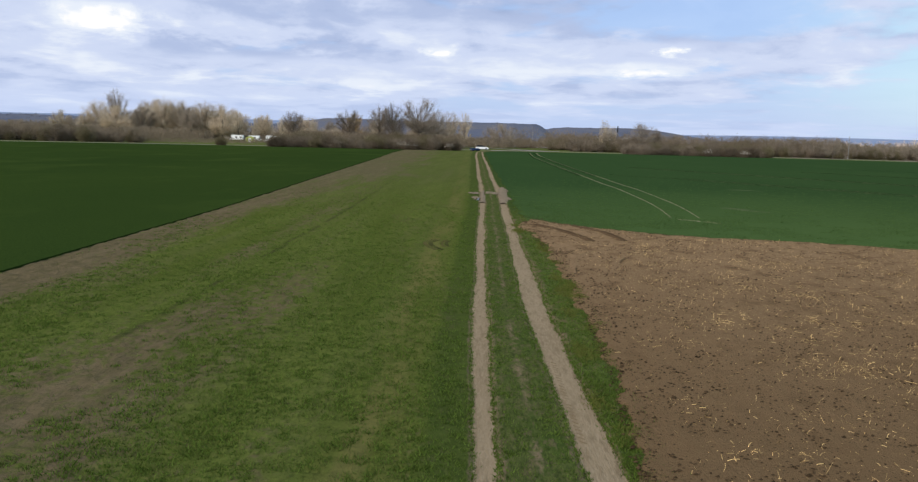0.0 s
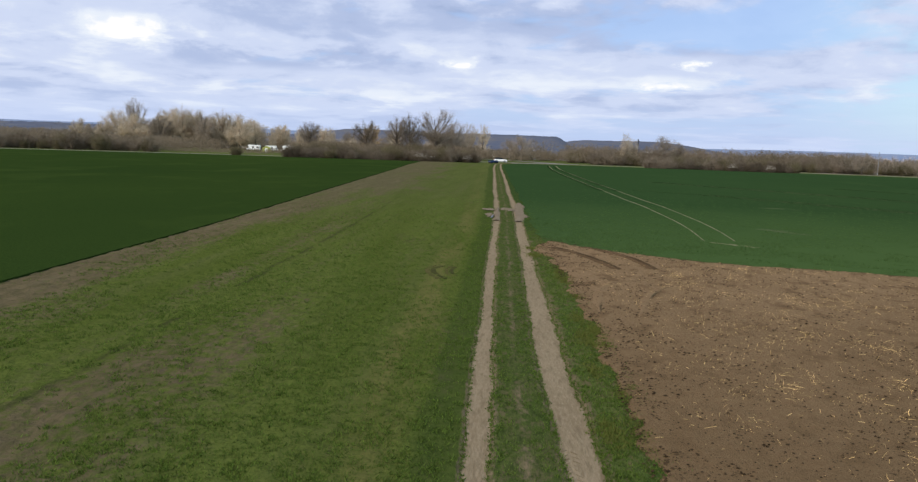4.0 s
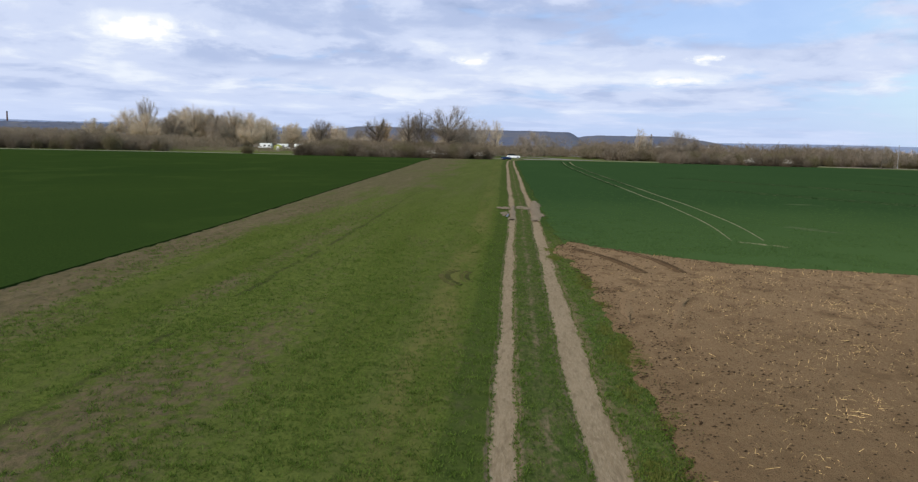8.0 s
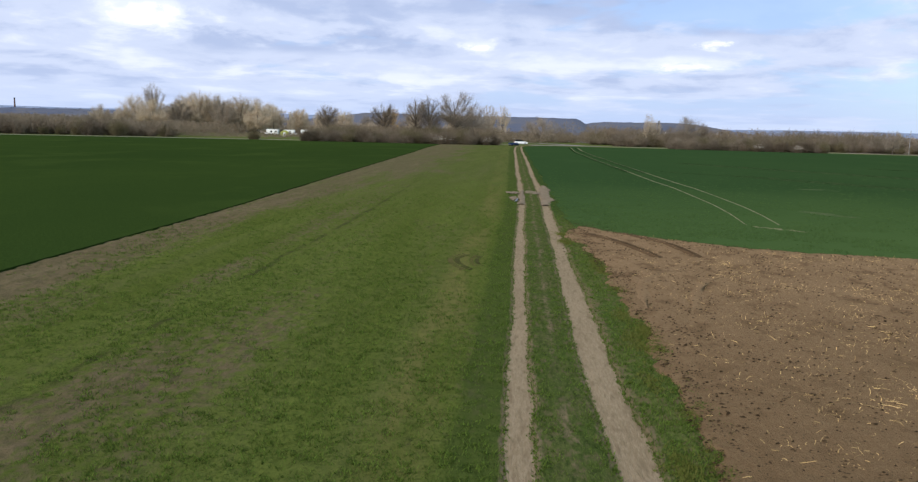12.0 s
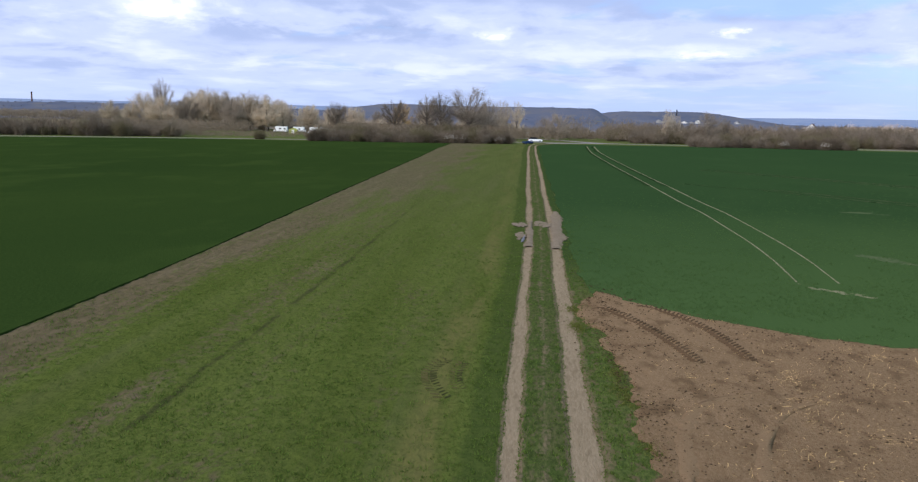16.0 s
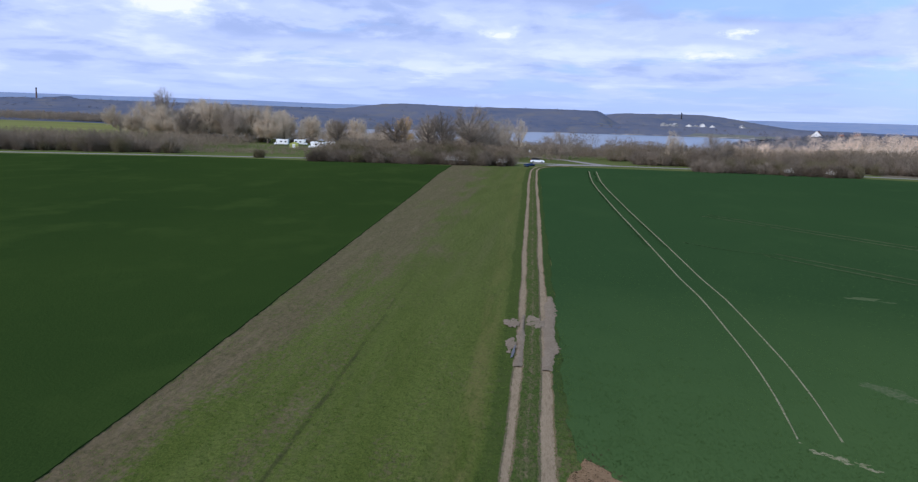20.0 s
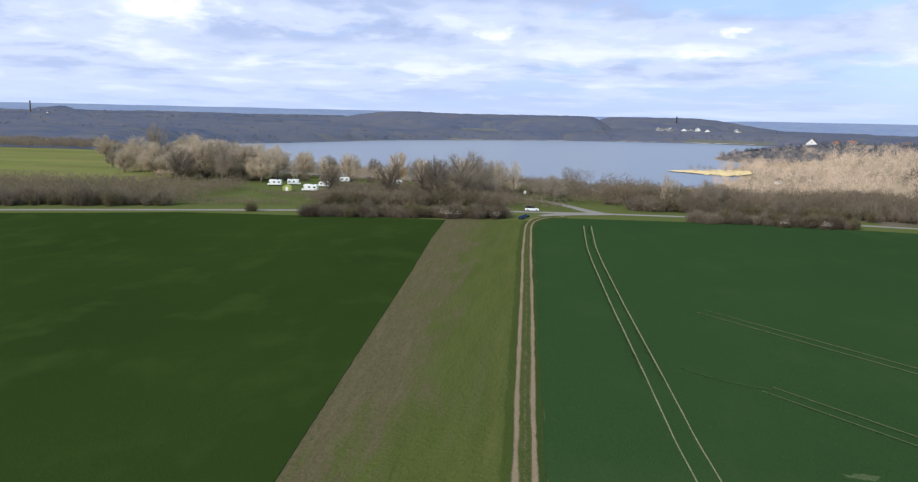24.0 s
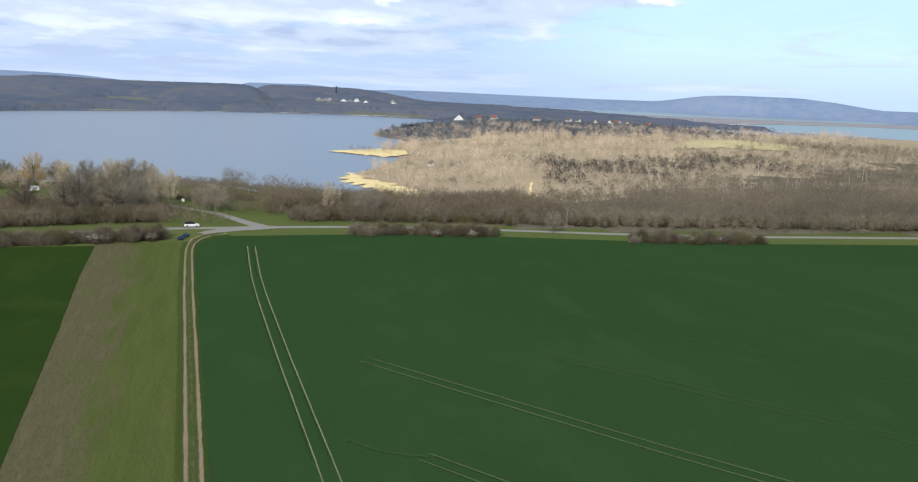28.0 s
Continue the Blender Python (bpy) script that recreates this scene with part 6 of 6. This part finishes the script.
def make_chimney(x, y, h, r, label):
    e = thing("factory_chimney", (x, y, ground_at(x, y)), 0, label, "chimney")
    bm = bmesh.new()
    bmesh.ops.create_cone(bm, cap_ends=True, segments=14, radius1=r, radius2=r * 0.7, depth=h, matrix=Matrix.Translation((0, 0, h / 2 - 1)))
    part("shaft", bm, DARK if r > 2 else BRICK, e)
    bm = bmesh.new()
    bmesh.ops.create_cone(bm, cap_ends=True, segments=14, radius1=r * 0.85, radius2=r * 0.85, depth=2.5, matrix=Matrix.Translation((0, 0, h - 2)))
    part("rim", bm, DARK, e)


make_chimney(392, 2640, 27, 2.1, "dark round factory chimney on the hilltop")
make_chimney(-1130, 1760, 32, 2.0, "tall dark chimney on the far slope")

# ---- small stuff on the ground ----


def blades(name, P, z, height, spread, mat, label, per=5, seed=1):
    """Grass: little fans of blades."""
    gg = np.random.default_rng(seed)
    idx = np.repeat(np.arange(len(P)), per)
    n = len(idx)
    az = gg.uniform(0, 6.283, n)
    S = np.stack([P[idx, 0] + gg.normal(0, spread, n), P[idx, 1] + gg.normal(0, spread, n), z[idx]], 1)
    D = np.stack([np.cos(az) * 0.7, np.sin(az) * 0.7, gg.uniform(0.6, 1.2, n)], 1)
    D /= np.linalg.norm(D, axis=1)[:, None]
    hh = np.broadcast_to(np.asarray(height, float), (len(P),))[idx]
    V, F = twigs_from(S, D, hh * gg.uniform(0.6, 1.4, n), 0.011 + 0 * hh[0], gg)
    return tagged(mesh_object(name, V, F, mat), label, "grass", kind="stuff")


gg = np.random.default_rng(71)
n = 62000
y = 11 + gg.exponential(22, n) - np.abs(gg.normal(0, 5, n))
x = gg.uniform(-18.5, 1.3, n)
dens = 0.5 + 0.5 * np.sin(x * 0.9 + 0.5 * np.sin(y * 0.3)) * np.sin(y * 0.21 + x * 0.3) + 0.35 * (x + 18) / 19 + 0.45 * lumps(x, y, 0.35, 7) - 0.22 * (1 - smooth(np.abs(x + 6.6) - 1.2)) * (1 - smooth((y - 24) / 14)) - 0.3 * (x < -14.4) + gg.normal(0, 0.12, n)
ok = (x < l_in(y) - 0.02) & (x > CROP_EDGE(y)) & (dens > 0.45)
P = np.stack([x[ok], y[ok]], 1)
blades("grass_tufts", P, field_z(P[:, 0]) + 0.045, 0.075, 0.05, BLADES, "short tufts of green grass on the mown strip", 5, 72)
n = 3800
y = np.clip(11 + gg.exponential(22, n), 11, 150)
a, b = l_out(y) + 0.02, r_in(y) - 0.02
u = gg.uniform(0, 1, n)
P = np.stack([a + (b - a) * u, y], 1)[np.abs(u - 0.5) > 0.12 * gg.uniform(0, 1, n)]
blades("track_grass", P, field_z(P[:, 0]) + 0.06, 0.07, 0.04, BLADES, "short grass between the wheel ruts", 5, 73)
n = 5200
y = np.clip(11 + gg.exponential(22, n), 11, 150)
a, b = r_out(y) + 0.03, np.where(y < 55.5, SOIL_EDGE(y) + 0.15 + np.abs(gg.normal(0, 0.3, n)), RIGHT_VERGE(y) + 0.2)
P = np.stack([a + (b - a) * gg.uniform(0, 1, n), y], 1)
blades("verge_grass", P, field_z(P[:, 0]) + 0.05, 0.075, 0.05, BLADES, "rough grass on the verge beside the soil", 5, 74)
n = 16000
y = np.clip(24 + gg.exponential(28, n), 20, 200)
P = np.stack([CROP_EDGE(y) - 0.05 - gg.exponential(4, n), y], 1)
blades("crop_blades", P, field_z(P[:, 0]) + 0.05, 0.09, 0.06, WHEAT_BLADES, "young crop blades along the field edge", 4, 75)

n = 36000
x, y = 3.5 + 42 * gg.uniform(0, 1, n) ** 1.3, 40 + gg.exponential(17, n)
thick = lumps(x, y, 2.6, 5) + 0.7 * lumps(x, y, 0.8, 6) > -0.35
P = np.stack([x, y], 1)[(y > SOIL_TOP(x) + 0.15) & (x > RIGHT_VERGE(y)) & (y < 130) & thick]
blades("wheat_blades", P, field_z(P[:, 0]) + 0.07, 0.085, 0.05, WHEAT, "young wheat leaves growing beside the soil", 4, 77)
# the crop leans over its wheel lines and hides them from low down
rows = [(p, q) for p, q, w in FAINT_LINES] + [(a, b) for a, b in zip(TRAM_LINE, TRAM_LINE[1:]) if a[1] > 110] + [((a[0] + 2.05, a[1]), (b[0] + 2.05, b[1])) for a, b in zip(TRAM_LINE, TRAM_LINE[1:]) if a[1] > 110]
P = []
for (ax, ay), (bx, by) in rows:
    t = gg.uniform(0, 1, int(math.hypot(bx - ax, by - ay) * 16))
    sag = 4 * t * (1 - t) if (ax, ay) not in TRAM_LINE and (ax - 2.05, ay) not in TRAM_LINE else 0 * t
    off = gg.exponential(0.16, len(t))
    side = (by - ay > 0) * 1.0
    P.append(np.stack([ax + (bx - ax) * t - 0.6 * sag - side * (0.2 + off), ay + (by - ay) * t - 0.9 * sag - (1 - side) * (0.2 + off)], 1))
P = np.concatenate(P)
blades("wheel_line_wheat", P, field_z(P[:, 0]) + 0.07, 0.13, 0.05, LINE_WHEAT, "young wheat standing beside the wheel lines", 5, 78)
n = 7000
y = 11 + gg.exponential(24, n)
which, out = gg.integers(0, 4, n), np.abs(gg.normal(0, 0.045, n)) - 0.06
x = np.select([which == 0, which == 1, which == 2], [l_in(y) + out, l_out(y) - out, r_in(y) + out], r_out(y) - out)
P = np.stack([x, y], 1)[(y < 120)]
blades("rut_edge_grass", P, field_z(P[:, 0]) + 0.015, 0.06, 0.025, BLADES, "sparse grass creeping over the rut edges", 3, 76)


def soil_clods():
    n = 60000
    x, y = 4.2 + 30 * gg.uniform(0, 1, n) ** 1.2, 12 + 44 * gg.uniform(0, 1, n) ** 1.5
    drift = lumps(x, y, 1.1, 8) + 0.8 * lumps(x, y, 0.4, 9) + gg.normal(0, 0.7, n) > -0.1
    x, y, n = x[drift], y[drift], int(drift.sum())
    ok = (y < SOIL_TOP(x) - 0.1) & (x > SOIL_EDGE(y) - 0.1)
    # more lumps along the two edges
    n2 = 1100
    y2 = gg.uniform(12, 56, n2)
    x2 = SOIL_EDGE(y2) + np.abs(gg.normal(0, 0.5, n2))
    x3 = gg.uniform(4.5, 25, 700)
    y3 = SOIL_TOP(x3) - np.abs(gg.normal(0, 0.5, 700))
    x4, y4 = gg.normal(4.3, 0.7, 420), gg.uniform(44, 57, 420)
    P = np.concatenate([np.stack([x[ok], y[ok]], 1), np.stack([x2, y2], 1), np.stack([x3, y3], 1), np.stack([x4, y4], 1)])
    m = len(P)
    s = 0.011 + 0.026 * gg.uniform(0, 1, m) ** 3 + 0.025 * gg.uniform(0, 1, m) ** 30
    octa = np.array([(1, 0, 0), (0, 1, 0), (-1, 0, 0), (0, -1, 0), (0, 0, 0.9), (0, 0, -0.6)])
    V = (octa[None] * gg.uniform(0.6, 1.4, (m, 6, 1)) * s[:, None, None]) * np.array((1.3, 1, 0.8))
    V += np.concatenate([P, (field_z(P[:, 0]) + 0.105)[:, None]], 1)[:, None]
    f = np.array([(0, 1, 4), (1, 2, 4), (2, 3, 4), (3, 0, 4), (1, 0, 5), (2, 1, 5), (3, 2, 5), (0, 3, 5)])
    tagged(mesh_object("soil_clods", V.reshape(-1, 3), (f[None] + 6 * np.arange(m)[:, None, None]).reshape(-1, 3), CLOD), "dark crumbled clods lying on the tilled soil", "clods", kind="stuff")


soil_clods()


def straw_litter():
    """Bent stalks and shredded straw, thicker in drifts."""
    n = 16500
    c = np.stack([5.5 + 24 * gg.uniform(0, 1, 260), 12 + 36 * gg.uniform(0, 1, 260) ** 1.5], 1)
    i = gg.integers(0, 260, n)
    P = np.where(gg.uniform(0, 1, (n, 1)) < 0.5, c[i] + gg.normal(0, 0.35, (n, 2)) * (0.4 + 1.4 * gg.uniform(0, 1, (n, 1))), np.stack([gg.uniform(5, 34, n), 12 + 43 * gg.uniform(0, 1, n) ** 1.3], 1))
    P = P[(P[:, 1] < SOIL_TOP(P[:, 0]) - 0.2) & (P[:, 0] > SOIL_EDGE(P[:, 1]) + 0.15)]
    P = P[gg.uniform(0, 1, len(P)) < np.clip(0.10 + (P[:, 0] - 4.8) / 6, 0.06, 1)]
    m = len(P)
    ln = 0.02 + 0.12 * gg.uniform(0, 1, m) ** 2 + 0.28 * gg.uniform(0, 1, m) ** 10
    az, w = gg.uniform(0, 6.283, m), 0.0018 + 0.0040 * gg.uniform(0, 1, m) ** 2
    tilt = np.where(gg.uniform(0, 1, m) < 0.6, gg.uniform(0.3, 2.4, m), 0.0)
    d = np.stack([np.cos(az), np.sin(az), tilt], 1)
    d /= np.linalg.norm(d, axis=1)[:, None]
    s = np.stack([-np.sin(az), np.cos(az), np.zeros(m)], 1)
    base = np.concatenate([P, (field_z(P[:, 0]) + 0.125)[:, None]], 1)
    a, b = base - d * ln[:, None] / 2 * np.array((1, 1, 0.3)), base + d * ln[:, None] / 2
    mid = (a + b) / 2 + s * (ln * gg.normal(0, 0.07, m))[:, None] + np.array((0, 0, 0.006))
    V = np.stack([p + k * q for p in (a, mid, b) for k, q in ((-1, s * w[:, None]), (1, s * w[:, None]), (1, np.array((0, 0, 1.0)) * w[:, None]))], 1)
    f = []
    for o in (0, 3):
        for k in range(3):
            j = (k + 1) % 3
            f += [(o + k, o + j, o + 3 + j), (o + k, o + 3 + j, o + 3 + k)]
    F = (np.array(f)[None] + 9 * np.arange(m)[:, None, None]).reshape(-1, 3)
    tagged(mesh_object("straw_litter", V.reshape(-1, 3), F, STRAW), "shredded pale maize straw scattered over the soil", "straw", kind="stuff")


straw_litter()


def tyre_print(name, points, mat, lift, label, bar=0.5, step=0.26):
    """The herringbone print of a tractor tyre: a row of slanting bars."""
    P = np.array(points, float)
    t = np.linspace(0, 1, 60)
    a, b, c = P
    curve = ((1 - t) ** 2)[:, None] * a + (2 * t * (1 - t))[:, None] * (2 * b - (a + c) / 2) + (t**2)[:, None] * c
    s = np.concatenate([[0], np.cumsum(np.hypot(*np.diff(curve, axis=0).T))])
    V, F = [], []
    for k, q in enumerate(np.arange(0, s[-1], step)):
        x, y = np.interp(q, s, curve[:, 0]), np.interp(q, s, curve[:, 1])
        x2, y2 = np.interp(q + 0.05, s, curve[:, 0]), np.interp(q + 0.05, s, curve[:, 1])
        d = np.array((x2 - x, y2 - y))
        d = d / (np.linalg.norm(d) + 1e-9)
        o = np.array((-d[1], d[0]))
        for side in (-1, 1):
            e0 = np.array((x, y)) + o * side * 0.03 + d * (0.10 if side > 0 else 0)
            e1 = np.array((x, y)) + o * side * bar / 2 + d * (0.10 if side > 0 else 0) - d * 0.12
            n0 = len(V)
            for p in (e0, e1):
                for wv, hv in ((-0.035, 0), (-0.015, 0.06), (0.015, 0.06), (0.035, 0)):
                    V.append((p[0] + d[0] * wv, p[1] + d[1] * wv, float(field_z(p[0])) + lift + hv + float(rng.normal(0, 0.006))))
            for j in range(3):
                F.append((n0 + j, n0 + j + 1, n0 + 5 + j, n0 + 4 + j))
            F += [(n0, n0 + 1, n0 + 2, n0 + 3), (n0 + 4, n0 + 5, n0 + 6, n0 + 7)]
    structure(mesh_object(name, V, F, mat), label, "tyre print")


tyre_print("tyre_print_1", [(4.5, 51.9), (6.1, 48.3), (7.1, 44.2)], PRESSED_SHADE, 0.085, "herringbone tractor tyre print in the soil")
tyre_print("tyre_print_2", [(6.2, 52.6), (8.0, 49.6), (8.9, 44.8)], PRESSED_SHADE, 0.085, "herringbone tractor tyre print in the soil")
tyre_print("tyre_print_3", [(-1.3, 43.4), (-1.65, 41.8), (-0.9, 39.6)], PRINT, 0.03, "tractor tyre print pressed into the grass")
tyre_print("tyre_print_4", [(-0.7, 43.1), (-0.8, 41.8), (-0.5, 40.4)], PRINT, 0.03, "tractor tyre print pressed into the grass", 0.4)
tyre_print("tyre_print_5", [(3.36, 14.5), (3.27, 17.0), (3.2, 20.0)], RUT, -0.040, "tractor tyre print pressed into the dry rut", 0.3, 0.22)
for k, pts in enumerate(([(5.2, 33.5), (5.3, 35.5), (5.5, 37.2), (5.75, 38.8), (6.3, 40.0), (7.1, 40.8), (8.4, 41.4)], [(6.6, 33.5), (6.9, 35.1), (7.3, 36.6), (7.9, 38.4), (8.6, 39.7), (9.5, 40.6), (10.8, 41.2)])):
    ribbon(f"wheel_track_{k + 1}", pts, [0.15, 0.5, 0.6, 0.5, 0.1], 0.113, SOIL_SMOOTH, "smooth rolled wheel track curving over the soil", "wheel track", 0.2, 0.12, seed=40 + k)
gg = np.random.default_rng(81)
c = np.sort(gg.uniform(13, 52, 22))
c = np.stack([SOIL_EDGE(c) - gg.uniform(-0.15, 0.5, 22), c], 1)
P = c[gg.integers(0, 22, 2600)] + gg.normal(0, 1, (2600, 2)) * np.array((0.16, 0.45))
blades("moss_tufts", P, field_z(P[:, 0]) + 0.075, 0.06, 0.03, MOSS, "yellow-green moss and weeds at the edge of the soil", 4, 82)
